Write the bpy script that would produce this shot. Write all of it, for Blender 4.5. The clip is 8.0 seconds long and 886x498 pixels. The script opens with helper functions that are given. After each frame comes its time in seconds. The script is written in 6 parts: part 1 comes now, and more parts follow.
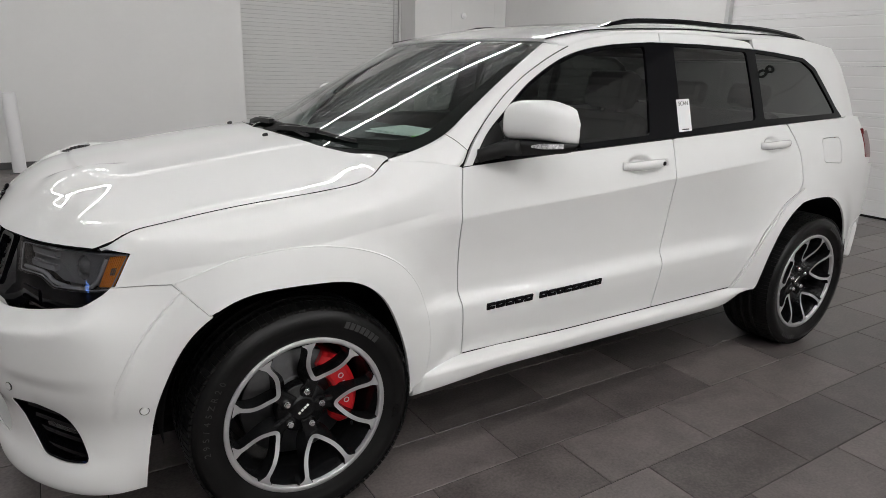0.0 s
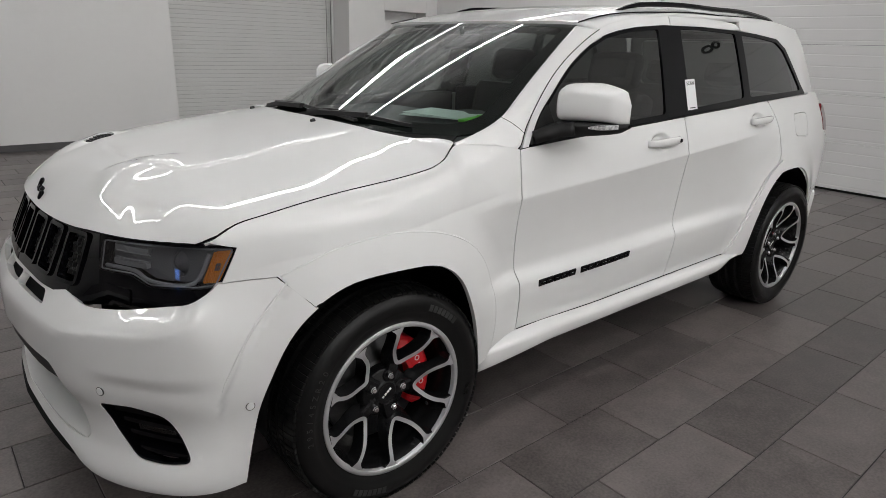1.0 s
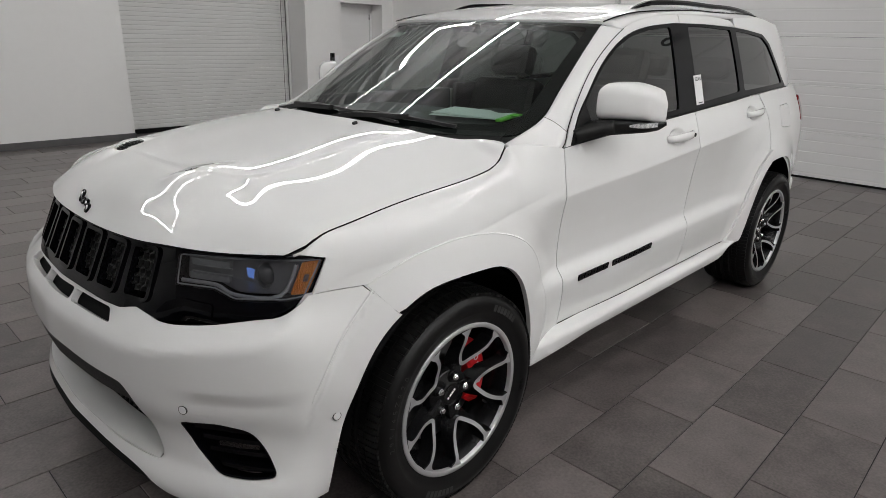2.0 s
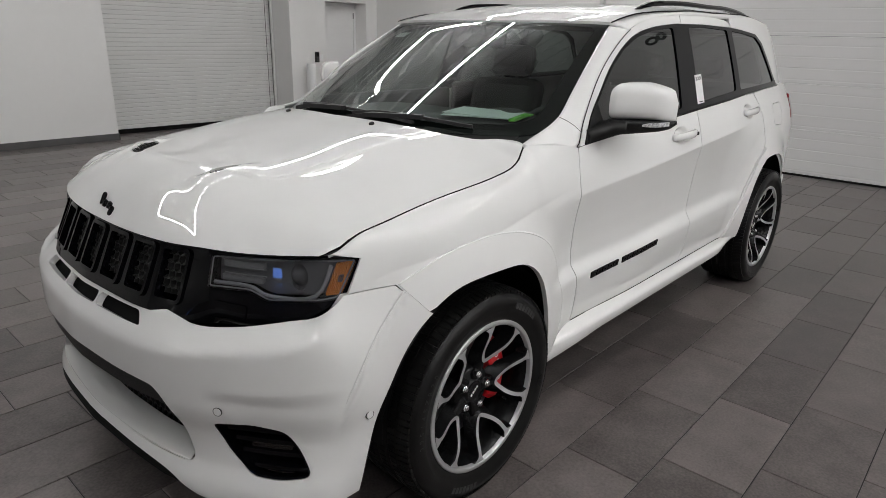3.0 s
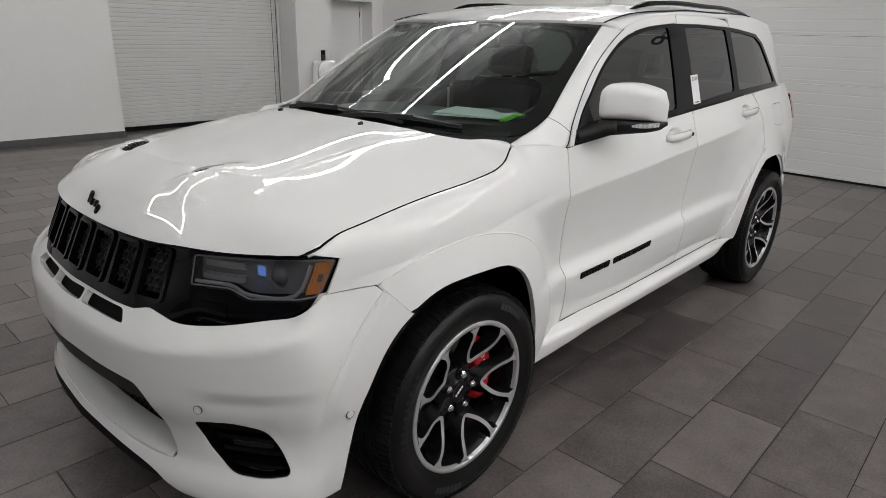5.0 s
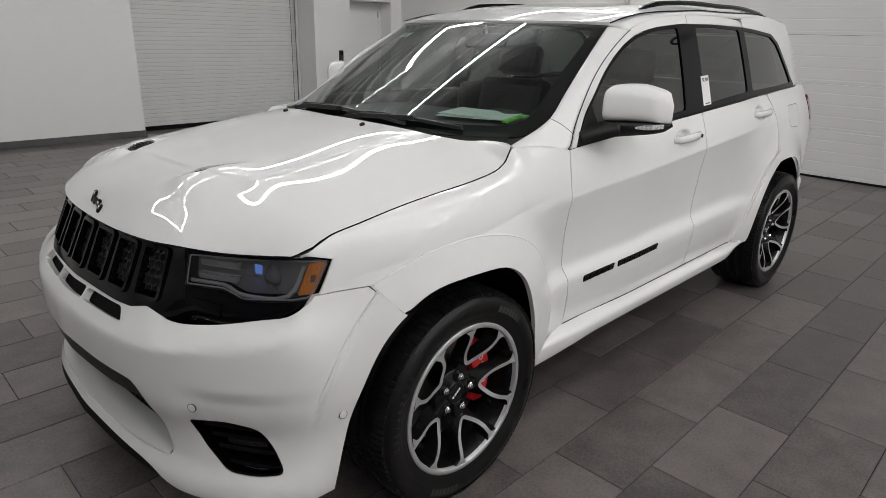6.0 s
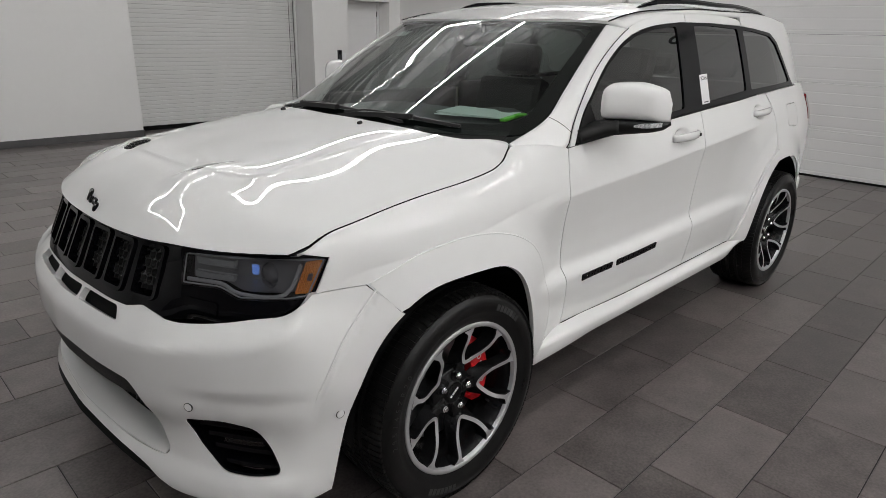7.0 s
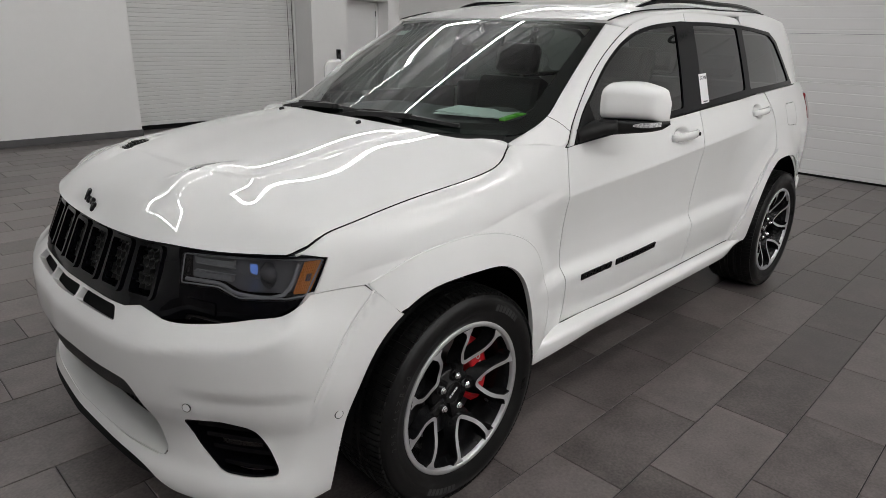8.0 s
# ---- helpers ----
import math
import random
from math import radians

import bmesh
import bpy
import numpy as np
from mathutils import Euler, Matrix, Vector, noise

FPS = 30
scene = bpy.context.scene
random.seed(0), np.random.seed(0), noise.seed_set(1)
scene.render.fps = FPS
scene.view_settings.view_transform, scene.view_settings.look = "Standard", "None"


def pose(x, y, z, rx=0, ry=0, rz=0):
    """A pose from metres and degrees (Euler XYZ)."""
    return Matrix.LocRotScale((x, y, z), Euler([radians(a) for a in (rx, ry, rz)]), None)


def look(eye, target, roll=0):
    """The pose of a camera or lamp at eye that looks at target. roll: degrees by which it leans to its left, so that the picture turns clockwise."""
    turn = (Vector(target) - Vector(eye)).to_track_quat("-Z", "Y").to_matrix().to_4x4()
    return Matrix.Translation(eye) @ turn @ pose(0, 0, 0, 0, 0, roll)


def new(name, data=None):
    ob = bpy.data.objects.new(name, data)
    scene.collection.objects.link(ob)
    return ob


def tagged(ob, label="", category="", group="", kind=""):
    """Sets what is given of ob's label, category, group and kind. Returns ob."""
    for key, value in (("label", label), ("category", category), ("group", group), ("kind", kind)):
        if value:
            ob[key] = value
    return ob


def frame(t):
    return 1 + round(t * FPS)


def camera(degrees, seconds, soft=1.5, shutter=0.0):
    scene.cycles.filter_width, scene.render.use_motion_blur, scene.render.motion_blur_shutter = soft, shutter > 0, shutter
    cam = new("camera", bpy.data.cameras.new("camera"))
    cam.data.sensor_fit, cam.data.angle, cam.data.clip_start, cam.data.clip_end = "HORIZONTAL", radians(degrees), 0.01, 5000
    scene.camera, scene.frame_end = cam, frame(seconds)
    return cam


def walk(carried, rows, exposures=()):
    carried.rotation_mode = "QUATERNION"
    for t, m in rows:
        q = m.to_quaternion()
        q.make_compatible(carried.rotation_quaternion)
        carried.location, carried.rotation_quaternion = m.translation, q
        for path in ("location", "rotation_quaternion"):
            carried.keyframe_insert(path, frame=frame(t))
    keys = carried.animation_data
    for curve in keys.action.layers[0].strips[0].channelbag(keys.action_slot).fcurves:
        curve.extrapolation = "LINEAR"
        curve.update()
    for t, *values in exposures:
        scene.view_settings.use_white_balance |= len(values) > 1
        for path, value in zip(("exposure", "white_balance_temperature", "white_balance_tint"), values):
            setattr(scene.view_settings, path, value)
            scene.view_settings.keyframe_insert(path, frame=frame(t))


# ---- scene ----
cam = camera(70.0, 8.0, soft=0.75)
PATH = [
    (0, (-0.622, -2.701, 1.47), (0.409, -1.078, 0.918), 1.7),
    (0.5, (-0.838, -2.549, 1.482), (0.302, -1.009, 0.909), 1.6),
    (1, (-1.084, -2.422, 1.485), (0.156, -0.978, 0.872), 1.7),
    (1.5, (-1.252, -2.275, 1.504), (0.062, -0.905, 0.874), 1.5),
    (3, (-1.489, -2.071, 1.521), (-0.08, -0.805, 0.882), 1.4),
    (3.5, (-1.489, -2.07, 1.527), (-0.08, -0.802, 0.887), 1.3),
    (4, (-1.472, -2.062, 1.521), (-0.061, -0.799, 0.88), 1.3),
    (4.5, (-1.458, -2.087, 1.524), (-0.049, -0.821, 0.881), 1.4),
    (6, (-1.38, -2.177, 1.534), (-0.035, -0.846, 0.888), 1.4),
    (6.5, (-1.37, -2.174, 1.531), (-0.025, -0.842, 0.885), 1.4),
    (7, (-1.373, -2.175, 1.527), (-0.025, -0.846, 0.881), 1.4),
    (7.5, (-1.375, -2.181, 1.535), (-0.028, -0.851, 0.888), 1.3),
    (8, (-1.369, -2.172, 1.527), (-0.019, -0.845, 0.879), 1.4),
]
walk(cam, [(t, look(eye, target, roll)) for t, eye, target, roll in PATH],
     exposures=[(0.0, .10), (0.5, .04), (1.0, -.03), (1.5, -.01), (3.0, 0.0), (8.0, 0.0)])

from mathutils.geometry import delaunay_2d_cdt

# ---- world and lamps ----
world = bpy.data.worlds.new("world")
scene.world = world
world.use_nodes = True
world.node_tree.nodes["Background"].inputs[0].default_value = (.02, .02, .022, 1)
world.node_tree.nodes["Background"].inputs[1].default_value = 1.0
LED_STRENGTH = 50.0


# ---- materials ----
def material(name, colour, rough=.5, metal=0.0, coat=0.0, coat_rough=.03, spec=.5, emit=0.0):
    m = bpy.data.materials.new(name)
    m.use_nodes = True
    p = m.node_tree.nodes["Principled BSDF"]
    p.inputs["Base Color"].default_value = (*colour, 1)
    p.inputs["Roughness"].default_value = rough
    p.inputs["Metallic"].default_value = metal
    p.inputs["Coat Weight"].default_value = coat
    p.inputs["Coat Roughness"].default_value = coat_rough
    p.inputs["Specular IOR Level"].default_value = spec
    if emit:
        p.inputs["Emission Color"].default_value = (*colour, 1)
        p.inputs["Emission Strength"].default_value = emit
    return m


def grain(m, scale, amount, dark, light, bump=0.0, detail=6, rough=None, stretch=None, random_by=None, relief=None, fine_share=.35):
    """Varies the colour between two shades at two scales, with a fine relief; random_by shifts it from piece to piece."""
    t = m.node_tree
    p = t.nodes["Principled BSDF"]
    co = t.nodes.new("ShaderNodeTexCoord")
    src = co.outputs["Object"]
    if random_by is not None:
        info = t.nodes.new("ShaderNodeObjectInfo")
        add = t.nodes.new("ShaderNodeVectorMath")
        add.operation = "MULTIPLY_ADD"
        comb = t.nodes.new("ShaderNodeCombineXYZ")
        for i in range(3):
            t.links.new(info.outputs["Random"], comb.inputs[i])
        add.inputs[1].default_value = (37, 53, 71)
        t.links.new(comb.outputs[0], add.inputs[0])
        t.links.new(src, add.inputs[2])
        src = add.outputs[0]
    if stretch:
        mp = t.nodes.new("ShaderNodeMapping")
        mp.inputs["Scale"].default_value = stretch
        t.links.new(src, mp.inputs[0])
        src = mp.outputs[0]
    big, fine = t.nodes.new("ShaderNodeTexNoise"), t.nodes.new("ShaderNodeTexNoise")
    big.inputs["Scale"].default_value, fine.inputs["Scale"].default_value = scale, scale * 14
    big.inputs["Detail"].default_value, fine.inputs["Detail"].default_value = detail, 4
    for n in (big, fine):
        t.links.new(src, n.inputs["Vector"])
    mix = t.nodes.new("ShaderNodeMix")
    mix.inputs["Factor"].default_value = fine_share
    t.links.new(big.outputs["Fac"], mix.inputs["A"])
    t.links.new(fine.outputs["Fac"], mix.inputs["B"])
    val = mix.outputs["Result"]
    if random_by is not None:
        ma = t.nodes.new("ShaderNodeMath")
        ma.operation = "MULTIPLY_ADD"
        t.links.new(info.outputs["Random"], ma.inputs[0])
        ma.inputs[1].default_value = random_by
        sub = t.nodes.new("ShaderNodeMath")
        sub.operation = "SUBTRACT"
        t.links.new(val, sub.inputs[0])
        sub.inputs[1].default_value = random_by / 2
        t.links.new(sub.outputs[0], ma.inputs[2])
        val = ma.outputs[0]
    ramp = t.nodes.new("ShaderNodeValToRGB")
    ramp.color_ramp.elements[0].position, ramp.color_ramp.elements[1].position = .5 - amount, .5 + amount
    ramp.color_ramp.elements[0].color, ramp.color_ramp.elements[1].color = (*dark, 1), (*light, 1)
    t.links.new(val, ramp.inputs[0])
    t.links.new(ramp.outputs[0], p.inputs["Base Color"])
    if rough:
        mr = t.nodes.new("ShaderNodeMapRange")
        mr.inputs["To Min"].default_value, mr.inputs["To Max"].default_value = rough
        mr.inputs["From Min"].default_value, mr.inputs["From Max"].default_value = .3, .7
        t.links.new(big.outputs["Fac"], mr.inputs[0])
        t.links.new(mr.outputs[0], p.inputs["Roughness"])
    if bump:
        b = t.nodes.new("ShaderNodeBump")
        b.inputs["Strength"].default_value, b.inputs["Distance"].default_value = bump, .002
        src_h = fine
        if relief:
            src_h = t.nodes.new("ShaderNodeTexNoise")
            src_h.inputs["Scale"].default_value, src_h.inputs["Detail"].default_value = relief, 3
            t.links.new(src, src_h.inputs["Vector"])
            b.inputs["Distance"].default_value = .0007
        t.links.new(src_h.outputs["Fac"], b.inputs["Height"])
        t.links.new(b.outputs[0], p.inputs["Normal"])
    return m


def glazing(name, tint, gloss=.08, rough=0.0):
    """A pane of tinted glass: the tint lets light through, the gloss of its two faces rises towards grazing angles."""
    m = bpy.data.materials.new(name)
    m.use_nodes = True
    t = m.node_tree
    t.nodes.remove(t.nodes["Principled BSDF"])
    out = t.nodes["Material Output"]
    tr, gl, mix, lw, pw, ma = (t.nodes.new(n) for n in ("ShaderNodeBsdfTransparent", "ShaderNodeBsdfGlossy", "ShaderNodeMixShader", "ShaderNodeLayerWeight", "ShaderNodeMath", "ShaderNodeMath"))
    tr.inputs[0].default_value = (*tint, 1)
    gl.inputs["Roughness"].default_value = rough
    gl.inputs["Color"].default_value = (1, 1, 1, 1)
    lw.inputs["Blend"].default_value = .5
    pw.operation, ma.operation = "POWER", "MULTIPLY_ADD"
    pw.inputs[1].default_value = 4.0
    ma.inputs[1].default_value, ma.inputs[2].default_value = 1 - gloss, gloss
    t.links.new(lw.outputs["Facing"], pw.inputs[0])
    t.links.new(pw.outputs[0], ma.inputs[0])
    t.links.new(ma.outputs[0], mix.inputs[0])
    t.links.new(tr.outputs[0], mix.inputs[1])
    t.links.new(gl.outputs[0], mix.inputs[2])
    t.links.new(mix.outputs[0], out.inputs[0])
    return m


PAINT = grain(material("white_paint", (.78, .78, .77), .5, coat=1.0, coat_rough=.012, spec=.0), .9, .3, (.765, .765, .755), (.80, .80, .79))
GLOSS_BLACK = material("gloss_black", (.003, .003, .004), .04, spec=.17)
TRIM_BLACK = material("trim_black", (.004, .004, .005), .10, spec=.13)
PLASTIC = grain(material("black_plastic", (.012, .012, .012), .5, spec=.35), 30, .25, (.008, .008, .008), (.017, .017, .017), bump=.25)
MESH = grain(material("mesh_black", (.016, .016, .016), .3, spec=.6), 40, .3, (.012, .012, .012), (.021, .021, .021))
# also colours gap strips and the hood flange for the shade inside them
DARK = material("matt_black", (.005, .005, .005), .85, spec=.15)
RUBBER = grain(material("tyre_rubber", (.004, .004, .004), .4, spec=.26), 9, .3, (.003, .003, .003), (.006, .0059, .0058), bump=.10, rough=(.26, .46))
LETTER = material("tyre_lettering", (.03, .03, .03), .5)
ALLOY = grain(material("machined_alloy", (.60, .60, .61), .46, metal=.75), 20, .3, (.54, .54, .55), (.64, .64, .65))
RIM_BLACK = grain(material("black_alloy", (.006, .006, .0065), .25, spec=.25), 12, .3, (.004, .004, .0045), (.009, .009, .0095))
STEEL = grain(material("brake_steel", (.12, .12, .125), .4, metal=1.0), 40, .3, (.09, .09, .095), (.16, .16, .165))
CHROME = material("chrome", (.85, .85, .86), .08, metal=1.0)
RED = material("caliper_red", (.62, .010, .016), .3, coat=.6)
PALE = material("pale_print", (.75, .75, .73), .5)
AMBER = grain(material("amber_lens", (.90, .25, .012), .15, coat=.8), 60, .3, (.80, .19, .006), (1.0, .38, .022), bump=.5)
TAIL_RED = material("tail_lens", (.17, .008, .010), .12, coat=.8)
SIDE_GLASS = glazing("privacy_glass", (.14, .153, .147), .06)
DOOR_GLASS = glazing("door_glass", (.21, .228, .218), .06)
FRONT_GLASS = glazing("windshield_glass", (.64, .72, .69), .075)
LENS = glazing("lamp_lens", (.60, .605, .62), .06)
BEZEL = grain(material("lamp_bezel", (.17, .17, .18), .4), 30, .3, (.14, .14, .15), (.20, .20, .21))
GUIDE = material("light_guide", (.36, .365, .38), .25, coat=.5)
CLEAR = grain(material("signal_lens", (.55, .55, .56), .3, coat=.5), 90, .12, (.16, .16, .17), (.80, .80, .80))
FABRIC = grain(material("seat_leather", (.05, .05, .05), .5), 6, .3, (.038, .038, .038), (.062, .060, .058), bump=.2)
DASH = grain(material("dash_vinyl", (.05, .05, .05), .6), 25, .3, (.04, .04, .04), (.06, .06, .06), bump=.3)
HEADLINER = material("headliner", (.03, .03, .03), .9)
PAPER = grain(material("paper_sheet", (.74, .80, .77), .8), 4, .3, (.68, .76, .72), (.78, .84, .81))
GREEN = material("green_tab", (.20, .75, .06), .5)
STICKER = material("white_sticker", (.80, .80, .80), .45)
INK = material("black_ink", (.02, .02, .02), .6)
WALL = grain(material("wall_paint", (.74, .735, .72), .6), 1.1, .35, (.715, .71, .70), (.765, .76, .745), bump=.12)
CEILING = grain(material("ceiling_metal", (.50, .50, .50), .3, coat=.4, coat_rough=.15), .8, .35, (.47, .47, .47), (.53, .53, .53))
DOOR_WHITE = grain(material("door_steel_white", (.74, .735, .73), .42), 1.5, .35, (.71, .705, .70), (.77, .765, .76), bump=.15, stretch=(1, .15, 6))
SHUTTER = grain(material("shutter_steel", (.66, .66, .645), .45), 1.6, .3, (.62, .62, .605), (.70, .70, .685), bump=.1, stretch=(.3, 1, 1))
BASEBOARD = grain(material("baseboard_grey", (.075, .074, .075), .5), 6, .3, (.055, .054, .055), (.10, .098, .098), bump=.1)
TILE = grain(material("slate_tile", (.10, .092, .089), .36, spec=.5), 7.0, .20, (.062, .0530, .0510), (.178, .154, .148), bump=.7, detail=8, rough=(.29, .40), random_by=.26, relief=150, fine_share=.48)
GROUT = grain(material("tile_grout", (.03, .028, .027), .85), 20, .3, (.022, .02, .019), (.038, .035, .033))
LED = material("led_strip", (1.0, .994, .990), .5, emit=LED_STRENGTH)
# glow of the added blue panel that mirrors in the headlight lens
BLUE_GLOW = material("blue_panel_glow", (.16, .34, 1.0), .5, emit=5.5)
HOUSING = material("fixture_aluminium", (.6, .6, .6), .4, metal=.6)

# ---- curves and body surfaces ----
def smooth(a, b, t):
    t = min(1.0, max(0.0, (t - a) / (b - a)))
    return t * t * (3 - 2 * t)


def track(points):
    """A monotone cubic through a few (x, y) points, held flat beyond its ends in slope."""
    xs, ys = [p[0] for p in points], [p[1] for p in points]
    d = [(ys[i + 1] - ys[i]) / (xs[i + 1] - xs[i]) for i in range(len(xs) - 1)]
    m = [d[0]] + [0 if d[i - 1] * d[i] <= 0 else 2 * d[i - 1] * d[i] / (d[i - 1] + d[i]) for i in range(1, len(d))] + [d[-1]]

    def value(x):
        if x <= xs[0]:
            return ys[0] + m[0] * (x - xs[0])
        if x >= xs[-1]:
            return ys[-1] + m[-1] * (x - xs[-1])
        i = max(k for k in range(len(xs) - 1) if xs[k] <= x)
        h = xs[i + 1] - xs[i]
        t = (x - xs[i]) / h
        return ((1 + 2 * t) * (1 - t) ** 2 * ys[i] + t * (1 - t) ** 2 * h * m[i]
                + t * t * (3 - 2 * t) * ys[i + 1] + t * t * (t - 1) * h * m[i + 1])
    return value


def soft_track(points, spread=.02):
    """A track whose curvature is evened out, so that reflections run over it without kinks."""
    f = track(points)
    pad = 4 * spread
    xs = np.arange(points[0][0] - 2 * pad, points[-1][0] + 2 * pad, .001)
    k = np.exp(-.5 * (np.arange(-pad, pad + .0005, .001) / spread) ** 2)
    ys = np.array([f(x) for x in xs])
    n = len(k) // 2
    ys = np.convolve(np.pad(ys, n, mode="edge"), k / k.sum(), "valid")[:len(xs)]
    xs, ys = xs[2 * n:-2 * n], ys[2 * n:-2 * n]
    grow = np.gradient(ys, .001)
    x0, last = float(xs[0]), len(xs) - 2

    def value(x):
        i = min(max(int((x - x0) / .001), 0), last)
        t = (x - x0) / .001 - i
        if t < 0 or t > 1:
            return float(ys[i] + grow[i] * (x - xs[i]))
        h = .001
        return float((1 + 2 * t) * (1 - t) ** 2 * ys[i] + t * (1 - t) ** 2 * h * grow[i]
                     + t * t * (3 - 2 * t) * ys[i + 1] + t * t * (t - 1) * h * grow[i + 1])
    return value


def ease(a, b, t):
    """A step without a jump in curvature."""
    t = min(1.0, max(0.0, (t - a) / (b - a)))
    return t * t * t * (10 + t * (6 * t - 15))


def spline(points, n=6, closed=False):
    """Catmull-Rom points through a few corners of any dimension."""
    p = [np.array(q, float) for q in points]
    k = len(p)
    out = []
    for i in range(k if closed else k - 1):
        a, b, c, d = ((p[(i - 1) % k], p[i], p[(i + 1) % k], p[(i + 2) % k]) if closed
                      else (p[max(i - 1, 0)], p[i], p[i + 1], p[min(i + 2, k - 1)]))
        for j in range(n):
            t = j / n
            out.append(tuple(0.5 * (2 * b + (c - a) * t + (2 * a - 5 * b + 4 * c - d) * t * t + (3 * b - a - 3 * c + d) * t ** 3)))
    if not closed:
        out.append(tuple(p[-1]))
    return out


HUB_Z, HUB_F, HUB_R = 0.372, 0.0, 2.915
door_low = soft_track([(.20, .82), (.40, .878), (.45, .891), (.52, .9030), (.580, .9085), (.606, .9086), (.620, .9050), (.662, .8760), (.680, .8732), (.72, .8728), (.80, .8775), (.87, .8860), (.955, .9010), (1.05, .918)], .006)
door_high = soft_track([(.85, .922), (.955, .9010), (1.05, .8800), (1.12, .860), (1.20, .832), (1.28, .79)], .012)


def door_w(z):
    """The door's section: a crisp upper crease, a hollow below it and a ledge over the lower panel."""
    a, b = door_low(z), door_high(z)
    return .5 * (a + b - math.sqrt((a - b) ** 2 + .0016 ** 2))


CREASES = (.20, .42, .645, .95, 1.20, 1.50)


def crease_rows(x):
    return (.20, .42, .652 + .028 * smooth(.6, 2.3, x), .95 + .066 * (x - .61), 1.215 + .02 * (x - 1.75), 1.5)


def crease_z(x, z):
    """Bends the door's section so that its two creases rise towards the rear."""
    return float(np.interp(z, crease_rows(x), CREASES))


fender_w = soft_track([(.20, .85), (.40, .888), (.60, .908), (.80, .918), (.92, .912), (1.05, .885), (1.15, .845), (1.25, .79)])
quarter_w = soft_track([(.20, .85), (.50, .895), (.80, .912), (.95, .908), (1.05, .894), (1.15, .862), (1.22, .825), (1.30, .785)])
plan_w = soft_track([(-.56, -.075), (-.42, -.045), (-.25, -.012), (0, 0), (.65, -.012), (1.2, .004), (2.2, .004), (2.8, -.002), (3.2, -.022), (3.5, -.055), (3.8, -.12)])


def flare(x, z):
    f = 0
    for hub in (HUB_F, HUB_R):
        r = math.hypot((x - hub) * (.97 if x < hub else 1.06), z - HUB_Z)
        f += .040 * (1 - smooth(.42, .68, r))
    return f


def side_w(x, z):
    a, b = smooth(.30, .62, x), smooth(2.15, 2.55, x)
    w = fender_w(z) * (1 - a) + (door_w(crease_z(x, z)) * (1 - b) + quarter_w(z) * b) * a
    return w + plan_w(x) + flare(x, z)


def side(x, z):
    return (x, side_w(x, z), z)


def cup(x, z, x0, z0):
    q = math.hypot((x - x0) / .090, (z - z0) / .043)
    return .024 * (1 - smooth(.35, 1.0, q))


def door_skin(x, c):
    """The side by its crease rows, with the scooped cups behind the two handles."""
    z = float(np.interp(c, CREASES, crease_rows(x)))
    return (x, side_w(x, z) - cup(x, z, 1.515, 1.098) - cup(x, z, 2.490, 1.144), z)


glass_plan = soft_track([(.6, .004), (1.2, 0), (2.2, -.004), (2.8, -.016), (3.3, -.05), (3.6, -.10)])


def cabin_w(x, z):
    h = z - 1.19
    return .826 - .255 * h - .13 * h * abs(h) + glass_plan(x)


def cabin(x, z):
    return (x, cabin_w(x, z), z)


def nose_table():
    """Even steps of a millimetre round half of the bumper's outline in plan, evened out."""
    half = spline([(0, -.93), (.3, -.905), (.5, -.862), (.64, -.805), (.76, -.725), (.855, -.63), (.918, -.50), (.952, -.36), (.965, -.2), (.966, .1)], 30)
    p = np.array([(-w, x) for w, x in reversed(half[1:])] + half)
    s = np.concatenate(([0], np.cumsum(np.hypot(*np.diff(p, axis=0).T))))
    mid = s[len(half) - 1]
    q = np.arange(-mid, mid, .001)
    k = np.exp(-.5 * (np.arange(-100, 101) / 30) ** 2)
    out = []
    for c in (0, 1):
        v = np.interp(q + mid, s, p[:, c])
        out.append(np.convolve(np.pad(v, 100, mode="reflect", reflect_type="odd"), k / k.sum(), "valid"))
    return q, out[0], out[1], np.gradient(out[0], .001), np.gradient(out[1], .001)


NOSE_Q, NOSE_W, NOSE_X, NOSE_DW, NOSE_DX = nose_table()
NOSE_MID = int(np.argmin(abs(NOSE_Q)))


def nose(s):
    """A point (w, x) of the bumper's outline in plan and the outward normal, s metres from the middle."""
    w, x, dw, dx = (float(np.interp(s, NOSE_Q, c)) for c in (NOSE_W, NOSE_X, NOSE_DW, NOSE_DX))
    d = math.hypot(dw, dx)
    return (w, x, dx / d, -dw / d)


nose_front = soft_track([(.18, .06), (.24, .012), (.30, .018), (.335, .040), (.40, .042), (.455, .034), (.50, .012), (.55, 0), (.62, 0), (.95, 0)])
nose_side = soft_track([(.18, .065), (.25, .045), (.33, .036), (.42, .034), (.5, .026), (.6, .016), (.7, .006), (.77, 0), (.86, .016), (.95, .03)])
shelf_top = soft_track([(0, .803), (.224, .794), (.42, .788), (.50, .779), (.56, .769), (.64, .769), (.77, .782), (.93, .807), (1.02, .842), (1.1, .87)])
shelf_fold = soft_track([(0, .692), (.443, .693), (.557, .704), (.761, .744), (.954, .790), (1.1, .845)])
shelf_deep = soft_track([(0, .087), (.42, .076), (.56, .065), (.77, .073), (.93, .088), (1.1, .10)])
flare_line = track([(.30, .995), (.45, 1.005), (.571, 1.034), (.625, 1.062), (.71, 1.115), (.788, 1.184), (.846, 1.238)])


